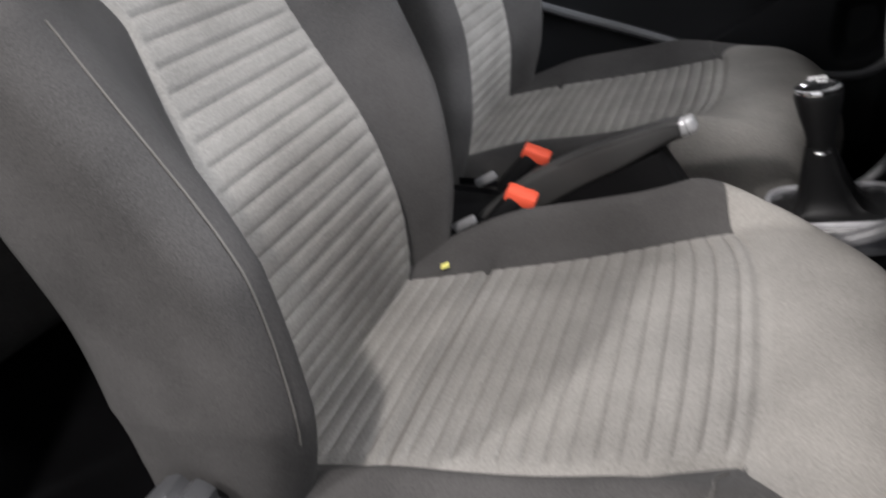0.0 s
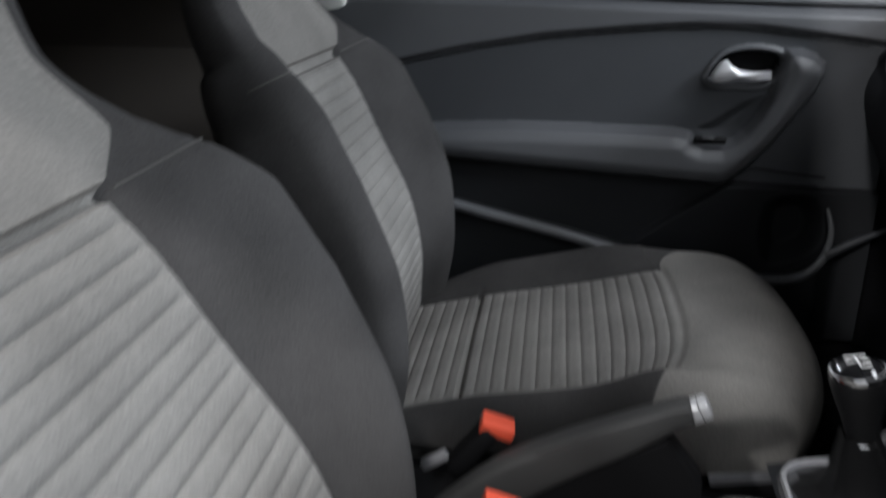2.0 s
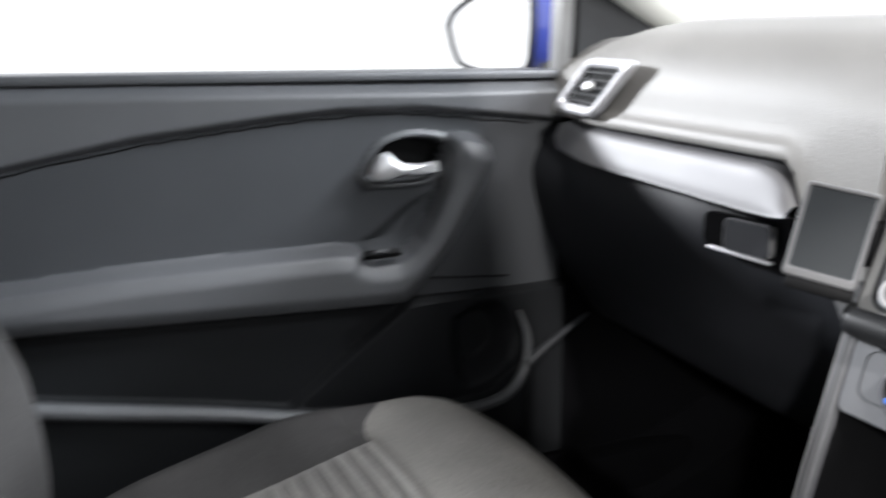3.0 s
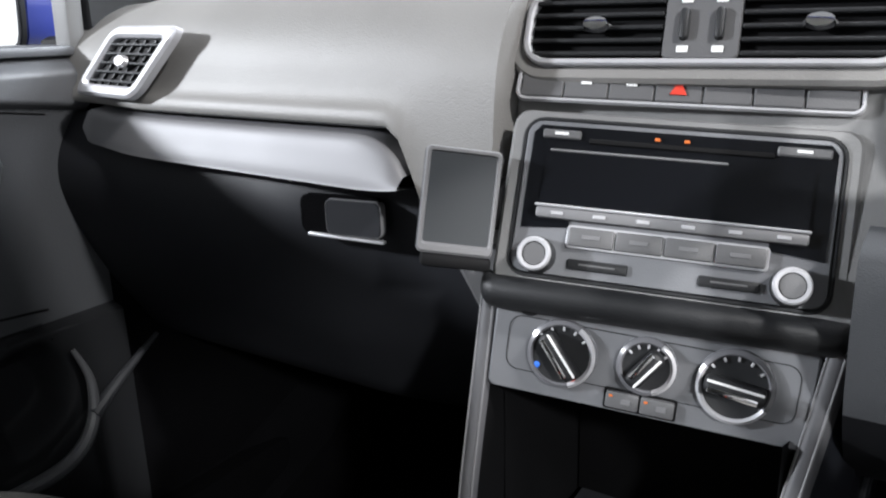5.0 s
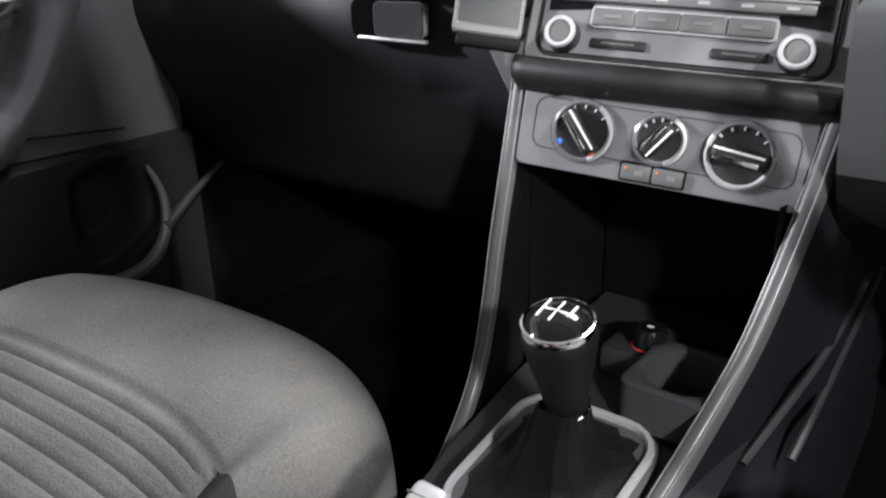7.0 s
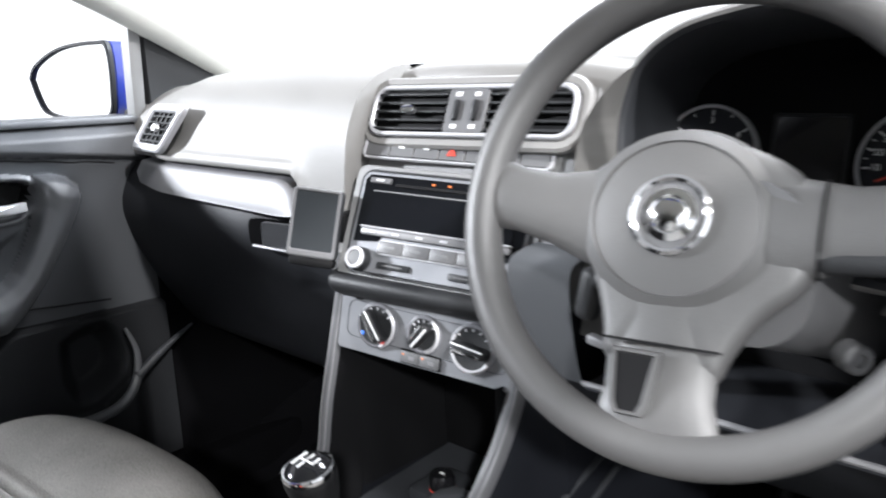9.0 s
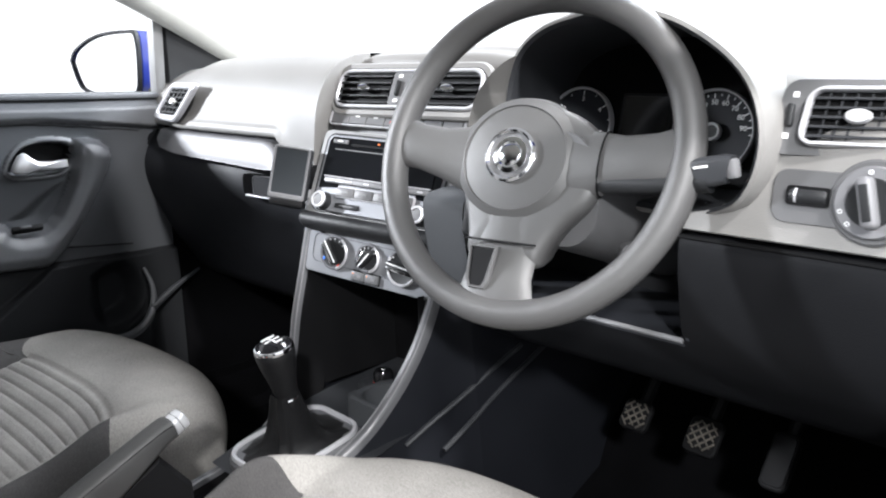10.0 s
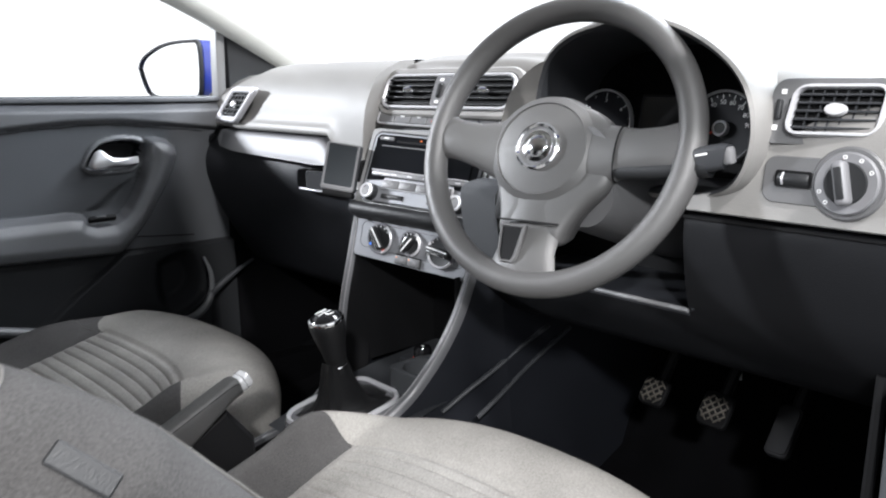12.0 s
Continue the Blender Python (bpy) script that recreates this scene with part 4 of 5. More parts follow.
hz = prism([(-0.006, -0.005), (0.006, -0.005), (0.0, 0.006)], 0.001, H @ Matrix.Translation((0, 0, 0.0042)))
part("hazard_mark", hz, M_REDMARK, stack, "red hazard triangle")
for x in (-0.067, -0.0335):
    part("switch_mark", rbox((0.008, 0.004, 0.001), H @ Matrix.Translation((x, 0.002, 0.0045)), 0.0003, 1), M_WHITE, stack)

radio = thing("car_radio", "black car radio with display, two chrome-ringed knobs and button row", "radio", (0, 0.24, 0.86))
RD = plane_pose(0.002, 0.2655, 0.903, 14, 23) @ Euler((0, 0, radians(-3.0))).to_matrix().to_4x4()
part("bezel", prism(rounded(0.240, 0.134, 0.012, 5, 0.001, -0.003), 0.030, RD @ Matrix.Translation((0, 0, -0.024)), 0.003), M_STACK, radio)
part("bezel_groove", frame_ring(rounded(0.221, 0.120, 0.015, 5, 0.001, -0.001), rounded(0.214, 0.113, 0.012, 5, 0.001, -0.001), 0.003, RD @ Matrix.Translation((0, 0, 0.0045))), M_DARK, radio, "dark joint round the radio")
part("front_plate", prism(rounded(0.214, 0.113, 0.011, 5, 0.001, -0.001), 0.004, RD @ Matrix.Translation((0, 0, 0.0045)), 0.001), M_PLATE, radio)
part("display_surround", prism([(-0.101, -0.025), (-0.066, -0.022), (-0.066, -0.017), (0.069, -0.017), (0.069, -0.022), (0.104, -0.026), (0.105, 0.046), (0.100, 0.052), (-0.096, 0.052), (-0.101, 0.046)], 0.002, RD @ Matrix.Translation((0, 0, 0.0075))), M_DISPLAY, radio, "glossy black surround")
part("display", prism(rounded(0.182, 0.040, 0.003, 5, 0.001, 0.012), 0.0012, RD @ Matrix.Translation((0, 0, 0.0095))), M_DISPLAY, radio, "black display")
part("disc_slot", rbox((0.126, 0.004, 0.002), RD @ Matrix.Translation((0.003, 0.042, 0.010)), 0.0008, 1), M_BLACK, radio)
part("slot_lip", rbox((0.124, 0.0018, 0.003), RD @ Matrix.Translation((-0.025, 0.0335, 0.0105)), 0.0006, 1), M_RAIL, radio)
for x, w in ((-0.080, 0.028), (0.084, 0.034)):
    part("slot_button", rbox((w, 0.0065, 0.004), RD @ Matrix.Translation((x, 0.0455, 0.010)), 0.001, 1), M_GREY, radio)
    part("slot_mark", rbox((0.010, 0.0022, 0.0008), RD @ Matrix.Translation((x, 0.0458, 0.0122)), 0.0003, 1), M_WHITE, radio)
for x in (-0.012, 0.008):
    part("slot_light", rbox((0.0038, 0.0022, 0.002), RD @ Matrix.Translation((x, 0.0468, 0.010)), 0.0005, 1), M_ORANGE, radio, "tiny orange light")
part("preset_bar", rbox((0.184, 0.0085, 0.008), RD @ Matrix.Translation((0.001, -0.0125, 0.010)), 0.002), M_RAIL, radio)
part("preset_edge", rbox((0.186, 0.002, 0.006), RD @ Matrix.Translation((0.001, -0.0078, 0.0125)), 0.0008, 1), M_RIM, radio)
for k in range(6):
    part("preset_mark", rbox((0.009, 0.0026, 0.001), RD @ Matrix.Translation((-0.075 + 0.0305 * k, -0.0130, 0.0142)), 0.0003, 1), M_RIM, radio)
part("button_bed", prism(rounded(0.137, 0.0165, 0.003, 5, 0.002, -0.0282), 0.005, RD @ Matrix.Translation((0, 0, 0.0065)), 0.001), M_RIM, radio)
for k in range(4):
    x = -0.0483 + 0.0335 * k
    button = part("button", rbox((0.0322, 0.0135, 0.008), RD @ Matrix.Translation((x, -0.0282, 0.010)), 0.0015), M_GREY, radio)
    part("button_mark", rbox((0.013, 0.003, 0.001), RD @ Matrix.Translation((x, -0.0282, 0.0142)), 0.0003, 1), M_RAIL, button)
for x, w in ((-0.042, 0.043), (0.047, 0.040)):
    part("long_button", rbox((w, 0.0075, 0.006), RD @ Matrix.Translation((x, -0.0478, 0.008)), 0.0015), M_DARK, radio)
    part("long_mark", rbox((w * 0.6, 0.0016, 0.0008), RD @ Matrix.Translation((x, -0.0478, 0.0112)), 0.0003, 1), M_GREY, radio)
for x in (-0.0855, 0.0855):
    KM = RD @ Matrix.Translation((x, -0.0445, 0.007))
    knob = part("knob", lathe([(0.0135, 0), (0.0128, 0.014), (0.0095, 0.016), (0.009, 0.0145), (0, 0.0145)], KM, 32), M_DARK, radio)
    part("knob_ring", lathe([(0.0120, 0.013), (0.0124, 0.0155), (0.0112, 0.0172), (0.0088, 0.0168), (0.0086, 0.015)], KM, 32), M_RIM, knob, "bright knob ring")
    part("knob_cap", lathe([(0.0086, 0.0135), (0.0080, 0.0158), (0, 0.0162)], KM, 24), M_GREY, knob)

lip = [Vector((0, -0.062, 0.006)), Vector((0, -0.067, 0.013)), Vector((0, -0.073, 0.015)), Vector((0, -0.080, 0.012)), Vector((0, -0.085, 0.002)), Vector((0, -0.087, -0.02)), Vector((0, -0.086, -0.05)), Vector((0, -0.062, -0.05))]
part("stack_lip", sheet([[RD @ Vector((x, p.y + d, p.z - 2.5 * d)) for p in spline(lip, 3)] for x, d in ((-0.126, 0.004), (-0.122, 0.0012), (-0.114, 0.0), (0.0, 0.0), (0.116, 0.0), (0.122, 0.0012), (0.127, 0.004))], cap=True), M_DARK, stack, "dark rounded lip under the radio", angle=50)

heater = thing("heater_panel", "grey heater control panel with three round dials", "control panel", (0, 0.24, 0.76))
HV = plane_pose(0.001, 0.239, 0.7965, 13, 11) @ Euler((0, 0, radians(-4.5))).to_matrix().to_4x4()
part("panel", prism(rounded(0.228, 0.078, 0.005), 0.020, HV @ Matrix.Translation((-0.001, -0.002, -0.018)), 0.002), M_PLATE, heater)
part("panel_groove", frame_ring(rounded(0.206, 0.042, 0.010, 5, 0, -0.004), rounded(0.2045, 0.0405, 0.0095, 5, 0, -0.004), 0.0005, HV @ Matrix.Translation((0, 0, 0.002)), None, 0.0002), M_DARK, heater)
for x, r, turn, dyy in ((-0.0605, 0.0262, 40, -0.006), (0.0010, 0.0218, -36, -0.003), (0.0616, 0.0270, 84, -0.005)):
    D = HV @ Matrix.Translation((x, dyy, 0.002))
    G = D @ Euler((0, 0, radians(turn))).to_matrix().to_4x4()
    dial = part("dial", lathe([(r - 0.002, 0), (r - 0.003, 0.005), (r - 0.006, 0.004), (0, 0.004)], D, 40), M_DARK, heater)
    part("dial_rim", lathe([(r, 0), (r - 0.0008, 0.004), (r - 0.0036, 0.0056), (r - 0.0052, 0.004)], D, 40), M_CLEAR, dial, "clear grey dial rim")
    # partial highlight of the rim, built as a pale arc
    part("dial_highlight", lathe([(r - 0.0008, 0.0045), (r - 0.003, 0.0064), (r - 0.0050, 0.0045)], D, 20, None, -70 if x < 0.05 else 150, 60 if x < 0.05 else 330), M_RIM, dial, "highlight on the dial rim, added as a bright arc")
    part("dial_grip", rbox((0.0125, 2 * r - 0.013, 0.014), G @ Matrix.Translation((0, 0, 0.010)), 0.004, 3), M_DARK, dial)
    part("grip_edge", rbox((0.0045, 2 * r - 0.020, 0.003), G @ Matrix.Translation((-0.0035, 0.001, 0.0165)), 0.0012, 2), M_CHROME, dial, "chrome grip edge")
    part("pointer", rbox((0.0018, 2 * r - 0.016, 0.0015), G @ Matrix.Translation((0.0030, 0.0, 0.0172)), 0.0005, 1), M_WHITE, dial, "white pointer line")
    for k in range(5):
        a = radians(-52 + 26 * k)
        part("dial_mark", rbox((0.0016, 0.003, 0.0008), D @ Euler((0, 0, a)).to_matrix().to_4x4() @ Matrix.Translation((0, r - 0.0066, 0.0052)), 0.0002, 1), M_RIM, dial)
part("cold_mark", lathe([(0.0025, 0), (0, 0.001)], HV @ Matrix.Translation((-0.0775, -0.017, 0.0065)), 12), M_BLUEMARK, heater, "blue cold mark")
part("hot_mark", lathe([(0.0025, 0), (0, 0.001)], HV @ Matrix.Translation((-0.050, -0.0225, 0.0065)), 12), M_REDMARK, heater, "red hot mark")
part("button_bed", prism(rounded(0.052, 0.016, 0.002, 5, 0, -0.0315), 0.003, HV, 0.0005), M_BLACK, heater)
for x in (-0.0125, 0.0125):
    push = part("push_button", rbox((0.0238, 0.0125, 0.007), HV @ Matrix.Translation((x, -0.0315, 0.003)), 0.0015), M_GREY, heater)
    part("button_mark", rbox((0.007, 0.004, 0.0008), HV @ Matrix.Translation((x + 0.003, -0.0315, 0.0067)), 0.0003, 1), M_RAIL, push)
    part("button_light", rbox((0.0025, 0.0018, 0.0008), HV @ Matrix.Translation((x - 0.008, -0.0285, 0.0067)), 0.0003, 1), M_ORANGE, push, "tiny orange light")

part("cable_clip", lathe([(0.0100, 0.0), (0.0095, 0.004), (0.006, 0.0065), (0, 0.0075)], HV @ Matrix.Translation((-0.0885, 0.0275, 0.001)), 24), M_DARK, heater, "small black clip under the lip")
part("cable", tube([HV @ Vector(p) for p in spline([(-0.1105, 0.0330, 0.003), (-0.104, 0.0285, 0.0035), (-0.096, 0.0270, 0.0035), (-0.086, 0.0275, 0.003)], 4)], 0.0016, 8), M_DARK, heater, "thin black cable")
flank = [(-0.030, 0.045), (0.024, 0.045), (0.026, -0.020), (0.016, -0.052), (0.004, -0.034), (-0.014, -0.006), (-0.025, 0.014)]
part("side_flank", prism(flank[::-1], 0.018, plane_pose(-0.150, 0.262, 0.842, 14, 14), 0.004), M_GREY, stack, "grey flank tapering down to the rail")

# ---- lower console ----
console = thing("centre_console", "grey console with open tray, cup holder and curved side rails", "console", (0, 0.1, 0.45))
for s, pts in ((-1, [(-0.120, 0.222, 0.835), (-0.120, 0.204, 0.765), (-0.120, 0.187, 0.700), (-0.122, 0.176, 0.635), (-0.124, 0.160, 0.575), (-0.118, 0.120, 0.535), (-0.105, 0.06, 0.515), (-0.09, -0.04, 0.505)]), (1, [(0.122, 0.262, 0.825), (0.112, 0.252, 0.760), (0.102, 0.235, 0.700), (0.094, 0.209, 0.652), (0.085, 0.186, 0.617), (0.076, 0.157, 0.584), (0.070, 0.115, 0.558), (0.068, 0.05, 0.533), (0.07, -0.04, 0.51)])):
    line = spline(pts, 6)
    rows, wall = [], []
    for k, p in enumerate(line):
        t = (line[min(k + 1, len(line) - 1)] - line[max(k - 1, 0)]).normalized()
        deep = Vector((0, -t.z, t.y)).normalized()
        rows.append([p + deep * d + Vector((s * e, 0, 0)) for e, d in ((-0.0066, 0.008), (-0.0062, 0.004), (-0.005, 0.001), (0.0, -0.001), (0.0055, 0.001), (0.0085, 0.005), (0.0105, 0.012))])
        wall.append([p + deep * 0.009 + Vector((s * 0.009, 0, 0)), p + deep * 0.03 + Vector((s * 0.016, 0, 0)), Vector((s * max(abs(p.x) + 0.012, 0.112), p.y + 0.06, min(p.z - 0.07, 0.56))), Vector((s * 0.126, p.y + 0.08, min(p.z - 0.10, 0.44))), Vector((s * 0.138, p.y + 0.08, 0.31))])
    rail = part("side_rail", sheet(rows), M_CRAIL, console, "curved satin grey rail", angle=60)
    for j in (2, 4):
        part("rail_edge", tube([row[j] for row in rows], 0.0010, 6), M_RAIL, rail, "paler thin edge")
    wall.insert(0, [Vector((s * 0.136, 0.90, z)) for z in (0.82, 0.80, 0.56, 0.44, 0.31)])
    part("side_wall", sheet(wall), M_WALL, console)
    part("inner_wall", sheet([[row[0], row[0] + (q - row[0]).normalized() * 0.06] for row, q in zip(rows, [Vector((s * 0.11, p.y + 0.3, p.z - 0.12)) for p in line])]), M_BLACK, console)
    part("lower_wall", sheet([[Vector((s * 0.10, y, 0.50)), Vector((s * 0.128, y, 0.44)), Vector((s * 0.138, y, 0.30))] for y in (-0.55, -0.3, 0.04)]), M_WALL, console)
for pts in ([(0.105, 0.205, 0.553), (0.117, 0.249, 0.580), (0.128, 0.297, 0.605), (0.135, 0.345, 0.630), (0.137, 0.41, 0.652)], [(0.129, 0.255, 0.536), (0.132, 0.302, 0.560), (0.135, 0.345, 0.585), (0.137, 0.405, 0.613), (0.138, 0.462, 0.637)]):
    part("ridge", tube(spline(pts, 4), 0.004, 8), M_CUP, console)
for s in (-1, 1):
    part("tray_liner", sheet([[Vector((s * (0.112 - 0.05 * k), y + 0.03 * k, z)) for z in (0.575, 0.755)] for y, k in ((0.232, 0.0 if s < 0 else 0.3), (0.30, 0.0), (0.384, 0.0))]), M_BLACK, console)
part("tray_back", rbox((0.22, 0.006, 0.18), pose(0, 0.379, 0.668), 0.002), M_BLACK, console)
part("tray_floor", sheet([[Vector((x, y, z)) for x in (-0.105, 0.0, 0.105)] for y, z in ((0.025, 0.520), (0.10, 0.543), (0.19, 0.563), (0.235, 0.57), (0.38, 0.58), (0.385, 0.76))]), M_CUP, console)
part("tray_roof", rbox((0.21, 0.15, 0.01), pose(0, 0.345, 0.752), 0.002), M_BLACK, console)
CH = Matrix.Translation((0.047, 0.222, 0.570))
ring = [(0.035 * math.cos(radians(a0 + 90 * k / 5)), 0.035 * math.sin(radians(a0 + 90 * k / 5))) for a0 in (0, 90, 180, 270) for k in range(6)]
part("cup_holder", frame_ring(rounded(0.084, 0.088, 0.014), ring, 0.040, CH @ Matrix.Translation((0, 0, -0.002)), None, 0.002), M_DOORC, console, "dark grey block with round cup holder")
part("cup_floor", lathe([(0.037, -0.004), (0.037, 0.002), (0, 0.002)], CH, 32), M_DARK, console)
part("socket_block", rbox((0.060, 0.07, 0.032), pose(-0.012, 0.272, 0.583, 0, 0, 0), 0.008), M_CUP, console)
part("small_tray", rbox((0.034, 0.030, 0.006), pose(0.045, 0.285, 0.594, 0, 0, 0), 0.003), M_BLACK, console)
lighter = thing("lighter_socket", "black power socket plug in the console tray", "power socket", (-0.002, 0.258, 0.60))
part("plug", lathe([(0.015, -0.03), (0.015, 0.010), (0.0125, 0.015), (0, 0.015)], Matrix.Translation((-0.002, 0.258, 0.604)), 24), M_GLOSS, lighter)
part("plug_ring", lathe([(0.0152, 0.0), (0.0160, 0.001), (0.0152, 0.002)], Matrix.Translation((-0.002, 0.258, 0.600)), 24), M_REDMARK, lighter)
part("plug_mark", rbox((0.006, 0.003, 0.0008), pose(-0.002, 0.258, 0.6192), 0.0003, 1), M_WHITE, lighter)

gear = thing("gear_lever", "black gear lever with chrome-ringed knob and leather gaiter", "gear lever", (-0.01, 0.11, 0.54))
GF = Matrix.Translation((-0.010, 0.104, 0.551)) @ Euler((radians(10), 0, 0)).to_matrix().to_4x4()
part("gaiter_base", prism(rounded(0.134, 0.164, 0.036), 0.026, GF @ Matrix.Translation((0, 0, -0.020)), 0.005), M_CRAIL, gear, "grey console collar under the frame")
part("gaiter_frame", frame_ring(rounded(0.127, 0.157, 0.033), rounded(0.114, 0.143, 0.027), 0.006, GF @ Matrix.Translation((0, 0, 0.005)), None, 0.003), M_RIM, gear, "satin silver gaiter frame")
rows = []
for h, w, d, oy in ((0.004, 0.113, 0.142, 0), (0.0075, 0.100, 0.126, -0.001), (0.009, 0.084, 0.100, -0.002), (0.016, 0.068, 0.078, -0.004), (0.032, 0.055, 0.062, -0.006), (0.052, 0.046, 0.051, -0.008), (0.072, 0.039, 0.042, -0.010), (0.088, 0.033, 0.035, -0.0115), (0.098, 0.030, 0.031, -0.012)):
    o = rounded(w, d, min(w, d) * 0.3, 6)
    rows.append([GF @ Vector((x * (1 + 0.07 * math.sin(2.3 * k + 40 * h)) + 0.026 * h / 0.1, y * (1 + 0.07 * math.cos(1.9 * k + 31 * h)) + oy, h)) for k, (x, y) in enumerate(o)])
part("gaiter", sheet(rows, closed=True), M_LEATHER, gear, "folded black leather gaiter", angle=60)
KB = Matrix.Translation((0.016, 0.079, 0.637)) @ Euler((radians(12), 0, 0)).to_matrix().to_4x4()
part("knob_neck", lathe([(0.0145, -0.01), (0.0155, 0.0), (0.0145, 0.004), (0.0158, 0.010), (0.0185, 0.028), (0.0235, 0.050), (0.0262, 0.066), (0.0262, 0.072), (0.025, 0.076)], KB, 32), M_LEATHER, gear)
part("neck_ring", lathe([(0.0155, 0.0), (0.0163, 0.0015), (0.0155, 0.003)], KB, 32), M_CHROME, gear, "chrome neck ring")
part("knob_ring", lathe([(0.0258, 0.073), (0.0262, 0.0755), (0.0250, 0.0785), (0.0234, 0.0788)], KB, 32), M_CHROME, gear, "chrome knob ring")
part("knob_cap", lathe([(0.0235, 0.077), (0.019, 0.082), (0.011, 0.0855), (0, 0.0867)], KB, 32), M_GLOSS, gear, "glossy black cap with shift pattern")
for x0, y0, x1, y1 in ((-0.010, -0.009, -0.010, 0.009), (0.0, -0.010, 0.0, 0.010), (0.010, 0.0, 0.010, 0.009), (-0.010, 0.0, 0.010, 0.0)):
    part("shift_line", rbox((abs(x1 - x0) + 0.0018, abs(y1 - y0) + 0.0018, 0.002), KB @ Matrix.Translation(((x0 + x1) / 2, (y0 + y1) / 2, 0.0858)), 0.0006, 1), M_WHITE, gear, "white shift pattern line")

brake = thing("handbrake", "black handbrake lever with a silver button", "handbrake", (0, -0.28, 0.5))
top_line = spline([(0.012, -0.350, 0.500), (0.013, -0.285, 0.562), (0.014, -0.212, 0.607), (0.015, -0.157, 0.634), (0.016, -0.100, 0.660), (0.017, -0.086, 0.663)], 6)
low_line = spline([(0.012, -0.330, 0.450), (0.013, -0.268, 0.510), (0.014, -0.204, 0.559), (0.015, -0.149, 0.594), (0.016, -0.094, 0.634), (0.017, -0.080, 0.641)], 6)
rows = []
for k, (hi, lo) in enumerate(zip(top_line, low_line)):
    half, tall = (hi - lo) / 2, (hi - lo).length / 2
    wide = interp(k, [0, 12, 28, 30], [0.0165, 0.0175, 0.0150, 0.0140])
    rows.append([(hi + lo) / 2 + Vector((x, 0, 0)) + half * (y / tall) for x, y in rounded(2 * wide, 2 * tall, min(0.0085, tall * 0.6), 4)])
part("grip", sheet(rows, closed=True, cap=True), M_GRIP, brake, angle=50)
part("grip_seam", tube([p + Vector((0.0165, 0, -0.004)) for p in top_line[10:-2]], 0.0006, 6), M_BLACK, brake)
B = Matrix.Translation((0.017, -0.078, 0.6545)) @ Euler((radians(27), 0, 0)).to_matrix().to_4x4()
part("button", rbox((0.0235, 0.026, 0.0205), B @ Matrix.Translation((0, 0.0, 0.0)), 0.005, 3), M_SILVER, brake, "silver release button")
part("button_groove", rbox((0.0240, 0.0014, 0.0195), B @ Matrix.Translation((0, 0.003, 0.0007)), 0.0005, 1), M_GREY, brake)
part("lever_skirt", prism([(-0.36, 0.46), (-0.060, 0.47), (-0.066, 0.575), (-0.102, 0.622), (-0.213, 0.565), (-0.31, 0.49)], 0.026, Matrix.Translation((0.001, 0, 0)) @ Euler((radians(90), 0, radians(90))).to_matrix().to_4x4(), 0.006), M_BLACK, brake)
part("tunnel_cover", rbox((0.13, 0.5, 0.04), pose(0, -0.28, 0.478), 0.012), M_BLACK, console)

for cx, cy, cz, yaw in ((0.103, -0.262, 0.574, 6), (-0.048, -0.286, 0.572, 6)):
    buckle = thing("belt_buckle", "black seat belt buckle with a red release button", "belt buckle", (cx, cy - 0.05, 0.48), group="belt buckles")
    B = Matrix.Translation((cx, cy, cz)) @ Euler((radians(-38), 0, radians(yaw))).to_matrix().to_4x4()
    part("buckle_body", rbox((0.034, 0.024, 0.075), B @ Matrix.Translation((0, -0.004, -0.040)), 0.006), M_BLACK, buckle)
    part("release_button", rbox((0.030, 0.040, 0.016), B @ Matrix.Translation((0, 0.0, 0.0)) @ Euler((radians(20), 0, 0)).to_matrix().to_4x4(), 0.003), M_RED, buckle, "orange-red release button")
    part("stalk", tube([(cx, cy - 0.03, cz - 0.05), (cx, cy - 0.08, 0.46)], 0.010, 8), M_BLACK, buckle)
    part("anchor_plate", rbox((0.010, 0.034, 0.012), pose(cx + 0.028, cy - 0.068, cz - 0.035, 30, 0, 10), 0.003), M_RAIL, buckle, "pale grey anchor piece")

# ---- phone holder ----
phone = thing("phone_holder", "grey flat device in a black holder beside the radio", "phone holder", (-0.135, 0.22, 0.87))
PM = Matrix.Translation((-0.131, 0.201, 0.908)) @ Euler((radians(90 - 12), 0, radians(38))).to_matrix().to_4x4() @ Euler((0, 0, radians(-9))).to_matrix().to_4x4()
part("case", prism(rounded(0.056, 0.078, 0.004), 0.014, PM @ Matrix.Translation((0, 0, -0.015)), 0.002), M_CUP, phone)
part("screen_rim", frame_ring(rounded(0.056, 0.078, 0.004), rounded(0.048, 0.066, 0.002, 5, 0, 0.002), 0.003, PM), M_RAIL, phone)
part("screen", prism(rounded(0.049, 0.067, 0.002, 5, 0, 0.002), 0.0015, PM), M_LCD, phone, "dull grey screen")
part("clip", rbox((0.052, 0.010, 0.020), PM @ Matrix.Translation((0.002, -0.044, -0.006)), 0.003), M_BLACK, phone)
part("bracket", rbox((0.020, 0.045, 0.035), pose(-0.128, 0.247, 0.898, 0, 0, 20), 0.005), M_BLACK, phone)

# ---- steering wheel, column and instruments ----
wheel = thing("steering_wheel", "grey three-spoke steering wheel with a round chrome badge", "steering wheel", (0.36, 0.13, 0.965))
W = plane_pose(0.3392, 0.1793, 0.972, 10.65, 22)
WH = W @ Matrix.Translation((-0.007, 0, -0.018))
ring = [W @ Vector((0.168 * math.cos(a), 0.168 * math.sin(a), 0)) for a in np.linspace(0, 2 * math.pi, 97)[:-1]]
